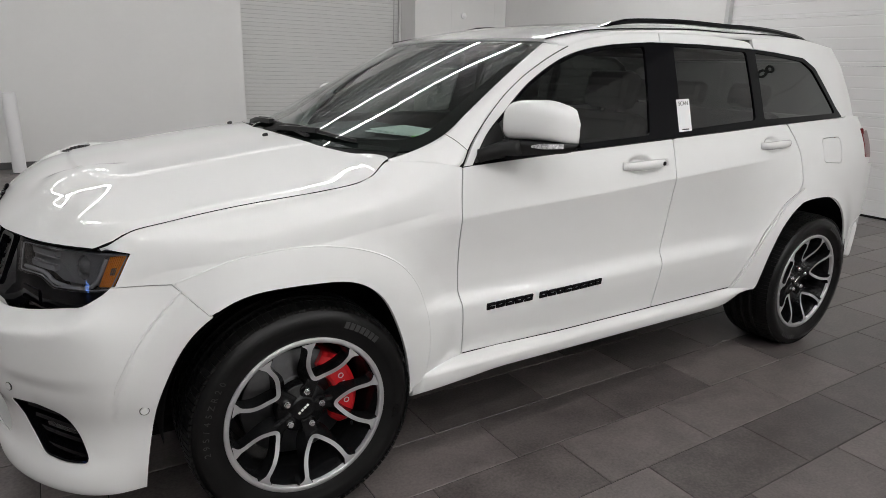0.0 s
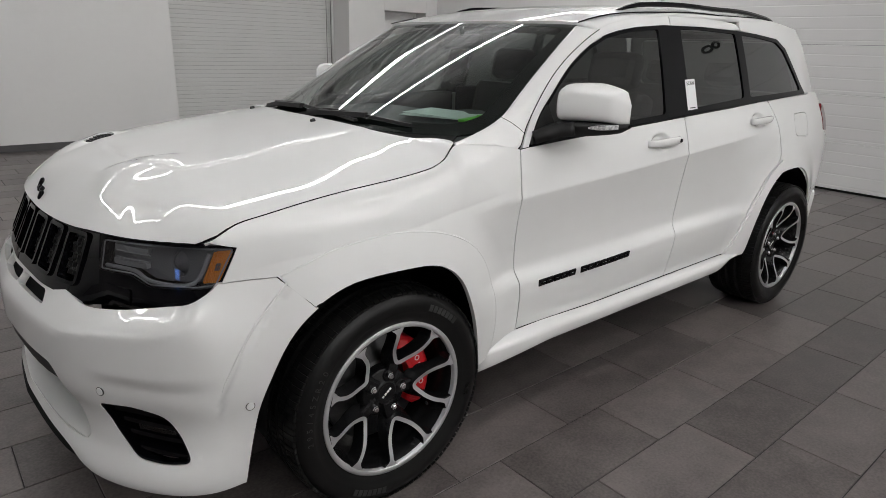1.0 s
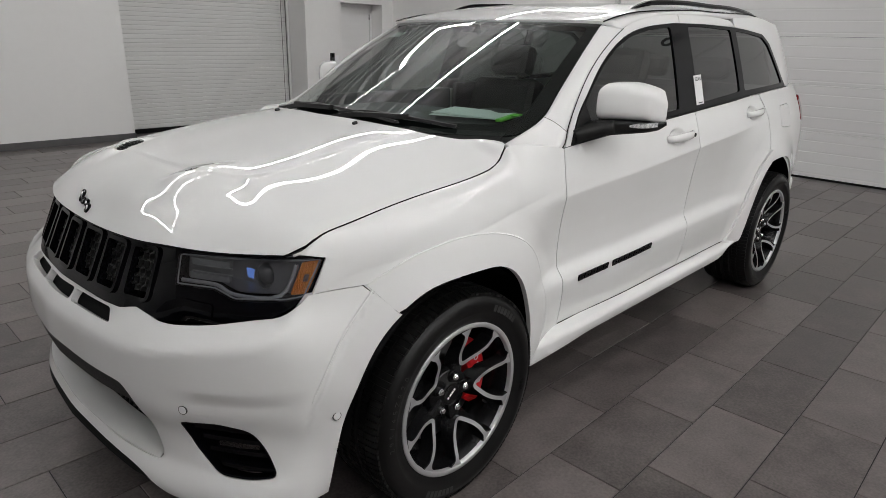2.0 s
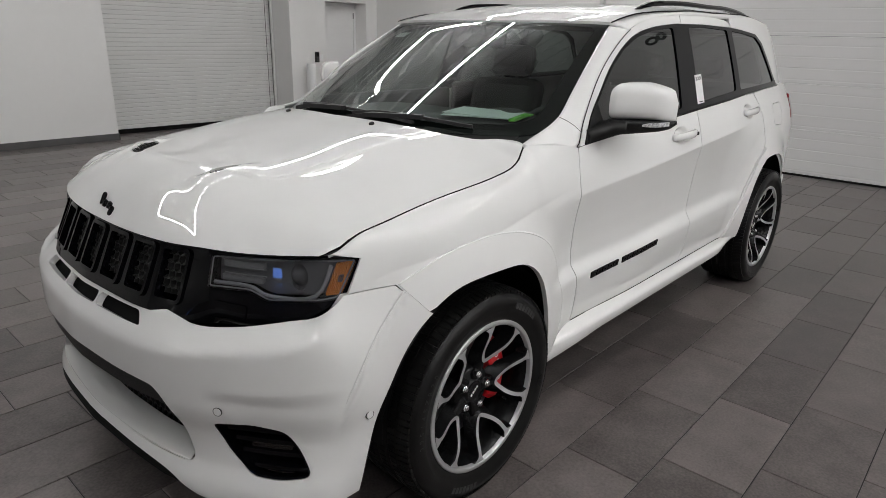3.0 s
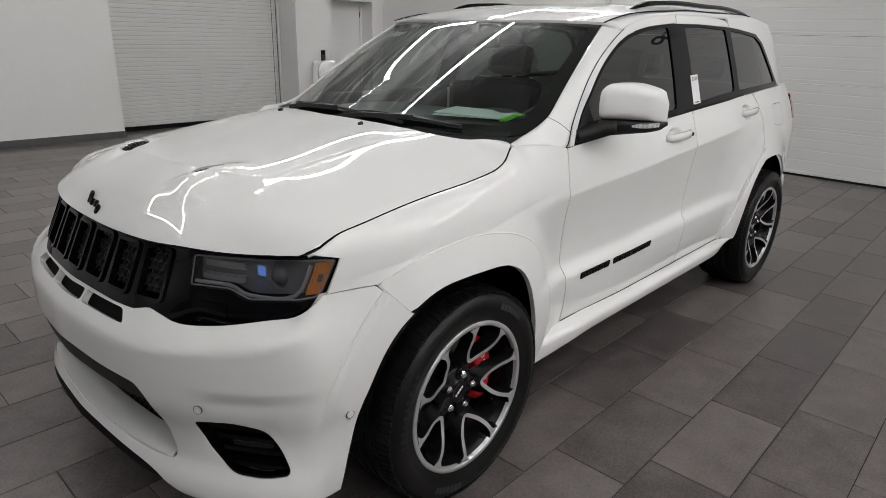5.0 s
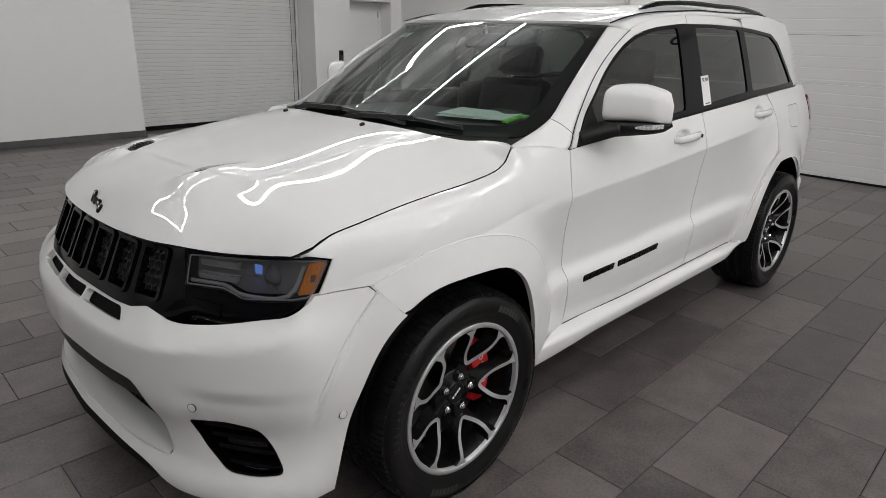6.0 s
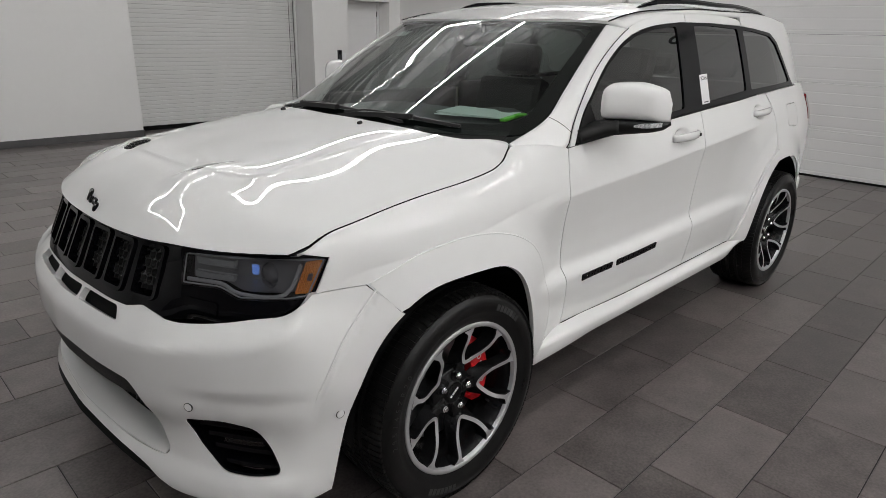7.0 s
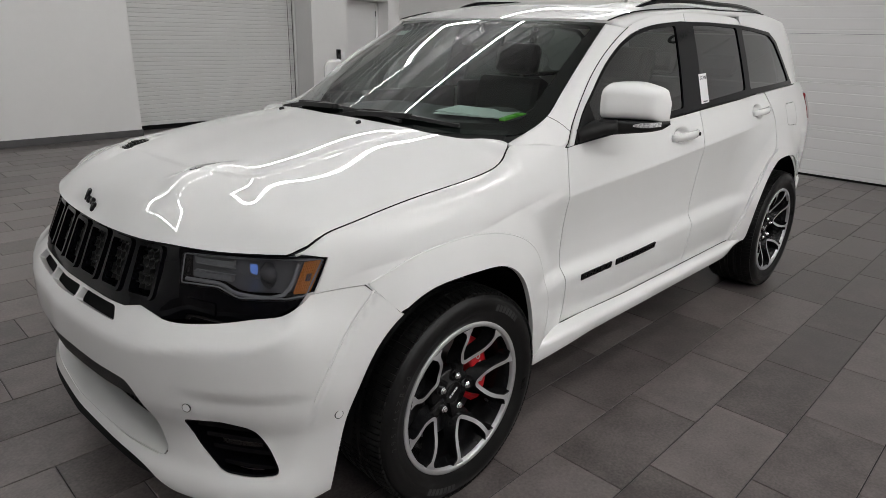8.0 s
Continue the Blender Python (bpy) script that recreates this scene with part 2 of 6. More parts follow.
def fascia(s, z, deep=0.0):
    """The bumper cover: s metres round from the middle; a shelf folds in under the mask, a flare swells to the wheel."""
    w, x, nw, nx = nose(s)
    q = abs(s)
    b = ease(.76, 1.22, q)
    k = (z - shelf_fold(q)) / (shelf_top(q) - shelf_fold(q))
    low = nose_front(z) + .016 * ease(.625, .555, z) * smooth(.58, .76, q) * smooth(.28, .52, z)
    o = (low + shelf_deep(q) * .5 * (k + math.sqrt(k * k + .03 + .9 * ease(.62, 1.08, q))) * smooth(-1.4, .2, k)) * (1 - b) + nose_side(z) * b + deep
    o -= .012 * smooth(0, .022, q - flare_line(z)) * smooth(.93, .84, z) * smooth(.44, .60, z)
    deep -= .012 * smooth(0, .022, q - flare_line(z)) * smooth(.93, .84, z) * smooth(.44, .60, z)
    k = ease(.66, .90, z)
    c = ease(.94, 1.26, q) * (1 - k) + ease(.84, 1.10, q) * k
    ws = (side_w(x, z) - deep) * (1 if w >= 0 else -1)
    return ((x - nx * o) * (1 - c) + (x + .004) * c, (w - nw * o) * (1 - c) + ws * c, z)


lamp_in = soft_track([(0, .118), (.3, .118), (.5, .128), (.7, .118), (.9, .102), (1.1, .082)])


def mask(s, z, deep=0.0):
    """The black front mask that carries grille and headlights."""
    w, x, nw, nx = nose(s)
    o = lamp_in(abs(s)) + (.16 + .30 * (1 - smooth(.46, .62, abs(s)))) * (z - .90) + deep + 7.0 * max(0.0, .812 - z) ** 2 * smooth(.46, .62, abs(s))
    return (x - nx * o, w - nw * o, z)


hood_y = track([(-.56, .775), (-.53, .795), (-.50, .812), (-.458, .822), (-.32, .832), (-.10, .830), (.05, .831), (.22, .820), (.29, .808), (.36, .788), (.44, .793), (.52, .803), (.62, .822)])
hood_edge = track([(-.56, .940), (-.53, .974), (-.50, 1.012), (-.458, 1.037), (-.32, 1.060), (-.20, 1.068), (-.07, 1.075), (.05, 1.086), (.22, 1.102), (.29, 1.116), (.36, 1.158), (.44, 1.156), (.52, 1.149), (.62, 1.132)])
hood_mid = soft_track([(-.84, 1.050), (-.70, 1.085), (-.5, 1.118), (-.2, 1.160), (.1, 1.204), (.3, 1.222)], .05)


def hood_front(y):
    q = abs(y) / .80
    return -.80 + .24 * q ** 2.5 + .03 * q ** 8


hood_soft = soft_track([(-.84, .925), (-.60, .984), (-.50, 1.0105), (-.40, 1.034), (-.20, 1.064), (-.07, 1.077), (.05, 1.088), (.22, 1.104), (.36, 1.125)], .09)
shoulder_z = soft_track([(-.56, .80), (-.50, .86), (-.42, .895), (-.30, .915), (.05, .938), (.30, .965), (.62, 1.0)], .04)


def dome_off(x, a):
    """Metres outside the edge of the raised centre field, a across."""
    d1, d2, r = a - (.455 - .02 * x), (-.545 + .05 * (a / .45) ** 2) - x, .13
    if d1 > -r and d2 > -r:
        return math.hypot(d1 + r, d2 + r) - r
    return max(d1, d2)


def vent_axes(x, a):
    """Along and across one of the hooded vents, from its middle."""
    return (x + .515) * .93 + (a - .275) * .37, (a - .275) * .93 - (x + .515) * .37


def hood(x, y):
    """The hood's skin over the plan; its nose drops along a bowed front edge."""
    a = abs(y)
    q = min(a / .80, 1.04)
    m, e = hood_mid(x), hood_soft(x)
    e += (hood_edge(max(x, -.1)) - e) * ease(.62, 1.0, q) * ease(.02, .26, x)
    z = m + (e - m) * q ** 2.5
    # centre field bounded by a crisp fold, with a soft step along its sides
    off, lead = dome_off(x, a), ease(-.12, .12, (-.545 + .05 * (a / .45) ** 2 - x) - (a - .455 + .02 * x))
    fold = .5 * (off + math.sqrt(off * off + .004 ** 2))
    z -= fold * (.105 * lead + .075 * (1 - lead) * (1 - min(1, max(0, off) / .345)))
    z += .0035 * (1 - ease(-.008, .016, off)) * (1 - .7 * ease(-.2, .25, x))
    d, reach = max(0.0, x - hood_front(y)), .270 - .15 * q ** 3
    z -= (z - .954 - .005 * ease(.45, .65, q)) * max(0.0, 1 - d / reach) ** 3.7
    u, v = vent_axes(x, a)
    z += .0140 * math.exp(-(u / .105) ** 4) * (ease(-.036, .030, v) * (1 - ease(.030, .21, v)))
    return (x, y, z)


def rim_z(x):
    """The height of the shut line along the fender."""
    k = ease(.22, .32, x)
    return hood(min(x, .33), hood_y(min(x, .33)))[2] * (1 - k) + hood_edge(x) * k


def shoulder_turn(x):
    return math.pi / 2 * (1 - .50 * smooth(.24, .56, x))


def fender_top(x, v):
    """v below 0: metres under the shoulder; 0 to 1: round the shoulder up to the hood's shut line."""
    zt, wt = rim_z(x), hood_y(x) + .004
    zs = shoulder_z(x)
    if v <= 0:
        return side(x, zs + v)
    ws = side_w(x, zs)
    t = shoulder_turn(x)
    a = min(v, 1.0) * t
    c = (max(0.0, math.cos(a)) - math.cos(t)) / (1 - math.cos(t))
    w, z = wt + (ws - wt) * max(0.0, c) ** 1.12, zs + (zt - zs) * (math.sin(a) / math.sin(t)) ** 1.12
    return (x, w + (side_w(x, z) - w) * ease(.36, .60, x), z)


SHIELD_BASE = track([(0, .175), (.3, .210), (.5, .295), (.671, .425), (.74, .485), (.775, .52)])
SHIELD_TOP = track([(0, 1.10), (.3, 1.108), (.5, 1.122), (.66, 1.145)])


def shield(y, v):
    """The windshield: y across, v from 0 at its base to 1 at the roof."""
    q = abs(y)
    yb = y * (.957 + .20 * (1 - v))
    xb, xt = SHIELD_BASE(q * 1.157), SHIELD_TOP(q * .957)
    zb, zt = 1.178 - .004 * (q / .66) ** 2, 1.602 - .020 * (q / .66) ** 2
    return (xb + (xt - xb) * v, yb, zb + (zt - zb) * v + .055 * v * (1 - v))


roof_mid = track([(1.08, 1.598), (1.2, 1.630), (1.4, 1.672), (1.7, 1.706), (2.1, 1.721), (2.5, 1.717), (2.9, 1.696), (3.2, 1.671), (3.5, 1.628)])


def roof(x, y):
    q = abs(y) / .66
    k = (.45 + .55 * smooth(1.1, 1.75, x)) * (1 - .5 * smooth(2.3, 2.9, x))
    return (x, y, roof_mid(x) - (.030 * q ** 2 + .020 * q ** 6) * k)
# ---- end surfaces ----

# ---- mesh helpers ----
def part(name, bm, mat, parent=None, label="", smooth_faces=False):
    """Links a bmesh (or a finished mesh) as one object under a thing or a part."""
    me = bm
    if isinstance(bm, bmesh.types.BMesh):
        me = bpy.data.meshes.new(name)
        bm.normal_update()
        bm.to_mesh(me)
        bm.free()
    for m in (mat if isinstance(mat, (list, tuple)) else [mat]):
        me.materials.append(m)
    if smooth_faces:
        me.shade_smooth()
    ob = new(name, me)
    ob.parent = parent
    return tagged(ob, label)


def thing(name, label, category, group="", kind="", at=None):
    ob = new(name)
    if at is not None:
        ob.matrix_basis = at
    ob.empty_display_size = .1
    return tagged(ob, label, category, group, kind)


def box(bm, a, b, bevel=0.0, m=None):
    """A box between two corners, with its edges eased."""
    a, b = Vector(a), Vector(b)
    r = bmesh.ops.create_cube(bm, size=1)
    vs = r["verts"]
    bmesh.ops.scale(bm, vec=(abs(b.x - a.x), abs(b.y - a.y), abs(b.z - a.z)), verts=vs)
    bmesh.ops.translate(bm, vec=(a + b) / 2, verts=vs)
    if bevel:
        es = list({e for v in vs for e in v.link_edges})
        r = bmesh.ops.bevel(bm, geom=es, offset=bevel, segments=2, affect="EDGES", profile=.5)
        vs = list({v for f in r["faces"] for v in f.verts} | {v for v in vs if v.is_valid})
    if m is not None:
        bmesh.ops.transform(bm, matrix=m, verts=[v for v in vs if v.is_valid])
    return bm


def slab(a, b, bevel=.004):
    return box(bmesh.new(), a, b, bevel)


def lathe(bm, profile, segments=48, m=None, closed=False):
    """Turns a profile of (radius, height) round the local z axis."""
    rings = []
    for r, h in profile:
        rings.append([bm.verts.new((r * math.cos(i * math.tau / segments), r * math.sin(i * math.tau / segments), h)) for i in range(segments)])
    for a, b in zip(rings, rings[1:] + (rings[:1] if closed else [])):
        for i in range(segments):
            bm.faces.new((a[i], a[(i + 1) % segments], b[(i + 1) % segments], b[i]))
    vs = [v for r in rings for v in r]
    if m is not None:
        bmesh.ops.transform(bm, matrix=m, verts=vs)
    return rings


def disc(bm, r, h0, h1, segments=24, m=None, ease=.1):
    """A solid turned disc or rod from h0 to h1, its edges eased."""
    e = min(r, abs(h1 - h0)) * ease
    g = e if h1 > h0 else -e
    rings = lathe(bm, [(r - e, h0), (r, h0 + g), (r, h1 - g), (r - e, h1)], segments, m)
    bm.faces.new(rings[0][::-1])
    bm.faces.new(rings[-1])


def sweep(bm, path, section, closed=False, up=(0, 0, 1), caps=True, scales=None):
    """Runs a closed section of (side, up) points along a path."""
    path = [Vector(p) for p in path]
    rings = []
    n = len(path)
    for i, p in enumerate(path):
        a, b = (path[(i - 1) % n], path[(i + 1) % n]) if closed else (path[max(i - 1, 0)], path[min(i + 1, n - 1)])
        d = (b - a).normalized()
        sd = d.cross(Vector(up)).normalized()
        u = sd.cross(d)
        k = scales[i] if scales else 1
        rings.append([bm.verts.new(p + sd * (s * k) + u * (h * k)) for s, h in section])
    m = len(section)
    for a, b in zip(rings, rings[1:] + (rings[:1] if closed else [])):
        for i in range(m):
            bm.faces.new((a[i], a[(i + 1) % m], b[(i + 1) % m], b[i]))
    if caps and not closed:
        bm.faces.new(rings[0][::-1])
        bm.faces.new(rings[-1])
    bmesh.ops.recalc_face_normals(bm, faces=bm.faces[:])
    return bm


def circle(r, n=10):
    return [(r * math.cos(i * math.tau / n), r * math.sin(i * math.tau / n)) for i in range(n)]


def rounded(points, r=.01, n=4):
    """Rounds the corners of a closed outline."""
    out = []
    k = len(points)
    for i in range(k):
        p, a, b = np.array(points[i]), np.array(points[i - 1]), np.array(points[(i + 1) % k])
        da, db = a - p, b - p
        la, lb = np.linalg.norm(da), np.linalg.norm(db)
        q = min(r, la * .45, lb * .45)
        s, e = p + da / la * q, p + db / lb * q
        for j in range(n + 1):
            t = j / n
            out.append(tuple((1 - t) ** 2 * s + 2 * t * (1 - t) * p + t * t * e))
    return out


def inset(points, d):
    """Draws a closed outline in by d."""
    k = len(points)
    area = sum(points[i - 1][0] * points[i][1] - points[i][0] * points[i - 1][1] for i in range(k))
    s = 1 if area > 0 else -1
    out = []
    for i in range(k):
        a, b = np.array(points[i - 1]), np.array(points[(i + 1) % k])
        t = b - a
        L = np.linalg.norm(t)
        nrm = np.array((-t[1], t[0])) / L * s if L > 1e-9 else np.zeros(2)
        out.append(tuple(np.array(points[i]) + nrm * d))
    return out


def inside(loops, u, v):
    """Which of the points (arrays u, v) lie within the loops."""
    u, v = np.asarray(u, float), np.asarray(v, float)
    hit = np.zeros(u.shape, bool)
    for lp in loops:
        for k in range(len(lp)):
            (ua, va), (ub, vb) = lp[k - 1], lp[k]
            if va != vb:
                hit ^= ((va > v) != (vb > v)) & (u < (ub - ua) * (v - va) / (vb - va) + ua)
    return hit


def flat_net(outline, holes, step_u, step_v, least=0.0):
    """Nets a flat outline with holes by even triangles, dropping slivers. Returns points, faces and open edges."""
    loops, verts, rims = [], [], []
    for lp in (outline, *holes):
        dense = []
        for k in range(len(lp)):
            a, b = np.array(lp[k - 1], float), np.array(lp[k], float)
            d = (b - a) / (step_u, step_v)
            n = max(1, int(math.hypot(*d) + .5))
            if math.hypot(*d) < 1e-6:
                continue
            dense += [tuple(a + (b - a) * q / n) for q in range(n)]
        loops.append(dense)
        k0 = len(verts)
        verts += dense
        rims += [(k0 + q, k0 + (q + 1) % len(dense)) for q in range(len(dense))]
    edge = np.array(verts) / (step_u, step_v)
    us, vs = [p[0] for p in outline], [p[1] for p in outline]
    nu, nv = int((max(us) - min(us)) / step_u) + 1, int((max(vs) - min(vs)) / step_v) + 1
    grid = np.array([(min(us) + (q + .5 * (r % 2)) * step_u, min(vs) + r * step_v) for q in range(nu + 1) for r in range(nv + 1)])
    for u, v in grid[inside(loops, grid[:, 0], grid[:, 1])]:
        d = edge - (u / step_u, v / step_v)
        if (d * d).sum(1).min() > .3:
            verts.append((u, v))
    k = step_u / step_v
    co, _, fc, *_ = delaunay_2d_cdt([Vector((u, v * k)) for u, v in verts], rims, [], 0, 1e-6)
    co = [Vector((p.x, p.y / k)) for p in co]
    faces = []
    mids = np.array([(sum(co[q].x for q in f) / 3, sum(co[q].y for q in f) / 3) for f in fc])
    for f, ok in zip(fc, inside(loops, mids[:, 0], mids[:, 1])):
        a, b, c = (co[q] for q in f)
        if ok and abs((b - a).cross(c - a)) > least * step_u * step_v:
            faces.append(list(f) if (b - a).cross(c - a) > 0 else list(f)[::-1])
    seen = {}
    for f in faces:
        for q in range(3):
            seen[(f[q], f[(q + 1) % 3])] = 1
    edges = [e for e in seen if (e[1], e[0]) not in seen]
    return [(p.x, p.y) for p in co], faces, edges


def panel(name, outline, lift, mat, parent, sides=(-1,), holes=(), step=.05, step_v=None, gap=.0, flange=.014, deep=0.0, label="", center=(1.4, 0, .7), edge=None, least=0.0):
    """A formed sheet: a flat outline lifted onto a body surface (x, width, z), its edges turned in. One object for each side."""
    if gap:
        outline = inset(outline, gap)
    pts, faces, edges = flat_net(outline, holes, step, step_v or step, least)
    e = 1e-3
    base = [np.array(lift(u, v)) for u, v in pts]
    nrm = []
    mid = np.array(center)
    for (u, v), p in zip(pts, base):
        du = (np.array(lift(u + e, v)) - np.array(lift(u - e, v)))
        dv = (np.array(lift(u, v + e)) - np.array(lift(u, v - e)))
        n = np.cross(du, dv)
        n = n / (np.linalg.norm(n) + 1e-12)
        nrm.append(n)
    ref = sum(float(n @ (p - mid)) for n, p in zip(nrm, base))
    flip = ref < 0
    if flip:
        nrm = [-n for n in nrm]
    made = []
    for sg in sides:
        f = np.array((1, sg, 1))
        P = [(p - n * deep) * f for p, n in zip(base, nrm)]
        N = [n * f for n in nrm]
        rev = flip != (sg < 0)
        F = [(fc[::-1] if rev else list(fc)) for fc in faces]
        V = list(P)
        low = {}
        for a, b in edges:
            for i in (a, b):
                if i not in low:
                    low[i] = len(V)
                    V.append(P[i] - N[i] * flange)
        k = len(F)
        for a, b in edges:
            q = [b, a, low[a], low[b]]
            F.append(q[::-1] if rev else q)
        me = bpy.data.meshes.new(name)
        me.from_pydata([tuple(v) for v in V], [], F)
        me.shade_smooth()
        if edge:
            for p in me.polygons[k:]:
                p.material_index = 1
        loops = []
        for i, fc in enumerate(F):
            if i < k:
                loops += [tuple(N[j]) for j in fc]
            else:
                c = np.cross(V[fc[1]] - V[fc[0]], V[fc[2]] - V[fc[1]])
                c = c / (np.linalg.norm(c) + 1e-12)
                loops += [tuple(c)] * 4
        me.normals_split_custom_set(loops)
        made.append(part(name, me, [mat, edge] if edge else mat, parent, label))
    return made


def loft(name, curves, mat, parent, sides=(-1,), label="", thick=.012):
    """A skin through a few curves of equal length, given as (x, width, z)."""
    made = []
    for sg in sides:
        bm = bmesh.new()
        rows = [[bm.verts.new((x, w * sg, z)) for x, w, z in c] for c in curves]
        for a, b in zip(rows, rows[1:]):
            for i in range(len(a) - 1):
                bm.faces.new((a[i], a[i + 1], b[i + 1], b[i]))
        bmesh.ops.recalc_face_normals(bm, faces=bm.faces[:])
        bm.normal_update()
        c = sum((f.normal.dot(f.calc_center_median() - Vector((1.4, 0, .7))) for f in bm.faces))
        if c < 0:
            bmesh.ops.reverse_faces(bm, faces=bm.faces[:])
        bm.normal_update()
        ring = [e for e in bm.edges if len(e.link_faces) == 1]
        nv = {v: v.normal.copy() for v in bm.verts}
        ext = bmesh.ops.extrude_edge_only(bm, edges=ring)
        for v in [g for g in ext["geom"] if isinstance(g, bmesh.types.BMVert)]:
            near = min(nv, key=lambda q: (q.co - v.co).length_squared)
            v.co -= nv[near] * thick
        made.append(part(name, bm, mat, parent, label, True))
    return made


def words(name, text, size, mat, m, parent=None, depth=.001, label="", align="CENTER"):
    cu = bpy.data.curves.new(name, "FONT")
    cu.body, cu.size, cu.extrude, cu.align_x, cu.align_y = text, size, depth, align, "CENTER"
    tmp = bpy.data.objects.new(name, cu)
    scene.collection.objects.link(tmp)
    me = bpy.data.meshes.new_from_object(tmp.evaluated_get(bpy.context.evaluated_depsgraph_get()))
    bpy.data.objects.remove(tmp)
    me.transform(m)
    return part(name, me, mat, parent, label)


# ---- the room ----
WALL_Y, RIGHT_X, LEFT_X, BACK_Y, CEIL_Z = 7.43, 7.05, -12.0, -7.0, 4.40
LAMP_Z = 4.0


def setting(name, bm, mat, label, parent=None):
    return tagged(part(name, bm, mat, parent, label), kind="structure", category=name.split("_")[0])


def build_walls():
    w = slab((LEFT_X, WALL_Y, 0), (2.115, WALL_Y + .25, CEIL_Z), .003)
    setting("wall_back", w, WALL, "white painted wall beside the roller shutter")
    bm = slab((5.10, WALL_Y, 0), (5.845, WALL_Y + .95, CEIL_Z), .003)
    box(bm, (6.79, WALL_Y, 0), (RIGHT_X + .2, WALL_Y + .95, CEIL_Z), .003)
    box(bm, (5.845, WALL_Y, 2.045), (6.79, WALL_Y + .95, CEIL_Z), .003)
    setting("wall_back_door", bm, WALL, "white painted wall with a recessed doorway")
    bm = slab((2.115, WALL_Y, 3.62), (5.10, WALL_Y + .25, CEIL_Z), .003)
    setting("wall_lintel", bm, WALL, "white painted wall over the roller shutter")
    bm = slab((1.90, WALL_Y + .25, 0), (2.115, 8.4, CEIL_Z), .003)
    box(bm, (1.9, 8.25, 0), (5.10, 8.4, CEIL_Z))
    box(bm, (5.845, 7.90, 0), (6.79, 8.3, 2.2))
    setting("wall_recess", bm, WALL, "white painted walls of the shutter recess")
    bm = slab((RIGHT_X, 2.72, 0), (RIGHT_X + .2, WALL_Y, CEIL_Z), .003)
    box(bm, (RIGHT_X, -4.6, 2.66), (RIGHT_X + .2, 2.72, CEIL_Z), .003)
    box(bm, (RIGHT_X, BACK_Y, 0), (RIGHT_X + .2, -4.6, CEIL_Z), .003)
    setting("wall_right", bm, WALL, "white painted wall round the sectional door")
    # both are unseen; the front one stands near to bounce light on the car
    setting("wall_front", slab((LEFT_X, BACK_Y - .2, 0), (RIGHT_X, BACK_Y, CEIL_Z), .003), WALL, "plain white painted wall out of view")
    setting("wall_left", slab((LEFT_X - .2, BACK_Y, 0), (LEFT_X, WALL_Y, CEIL_Z), .003), WALL, "plain white painted wall out of view")
    # unseen glowing blue panel, added so the headlight lens shows its blue reflection
    win = thing("blue_panel_1", "unseen low blue glowing panel, added for a reflection", "window", kind="structure", at=pose(LEFT_X, -3.7, .18))
    part("pane", slab((.012, -.50, -.10), (.02, .50, .10), .001), BLUE_GLOW, win, "blue glow of the added panel")
    for a, b in (((.001, -.56, .10), (.05, .56, .16)), ((.001, -.56, -.16), (.05, .56, -.10)), ((.001, -.56, -.10), (.05, -.50, .10)), ((.001, .50, -.10), (.05, .56, .10))):
        part("blue_panel_frame", slab(a, b, .004), HOUSING, win)
    base = thing("baseboard", "dark grey baseboard along the white wall", "baseboard", kind="structure")
    for a, b in (((LEFT_X, WALL_Y - .012, .0), (2.115, WALL_Y - .0005, .095)), ((2.1155, WALL_Y - .012, 0), (2.127, 7.95, .095))):
        part("baseboard_length", slab(a, b, .003), BASEBOARD, base)
    # ceiling of ribbed steel panels
    bm = bmesh.new()
    rows = []
    y = BACK_Y
    prof = []
    while y < 8.4:
        prof += [(y, 0), (y + .268, 0), (y + .272, -.055), (y + .284, -.055), (y + .288, 0)]
        y += .305
    for yy, dz in prof:
        rows.append((bm.verts.new((LEFT_X, yy, CEIL_Z + dz)), bm.verts.new((RIGHT_X, yy, CEIL_Z + dz))))
    for a, b in zip(rows, rows[1:]):
        bm.faces.new((a[0], a[1], b[1], b[0]))
    box(bm, (LEFT_X, BACK_Y, CEIL_Z + .02), (RIGHT_X, 8.4, CEIL_Z + .1))
    setting("ceiling", bm, CEILING, "light grey ribbed steel ceiling panels")


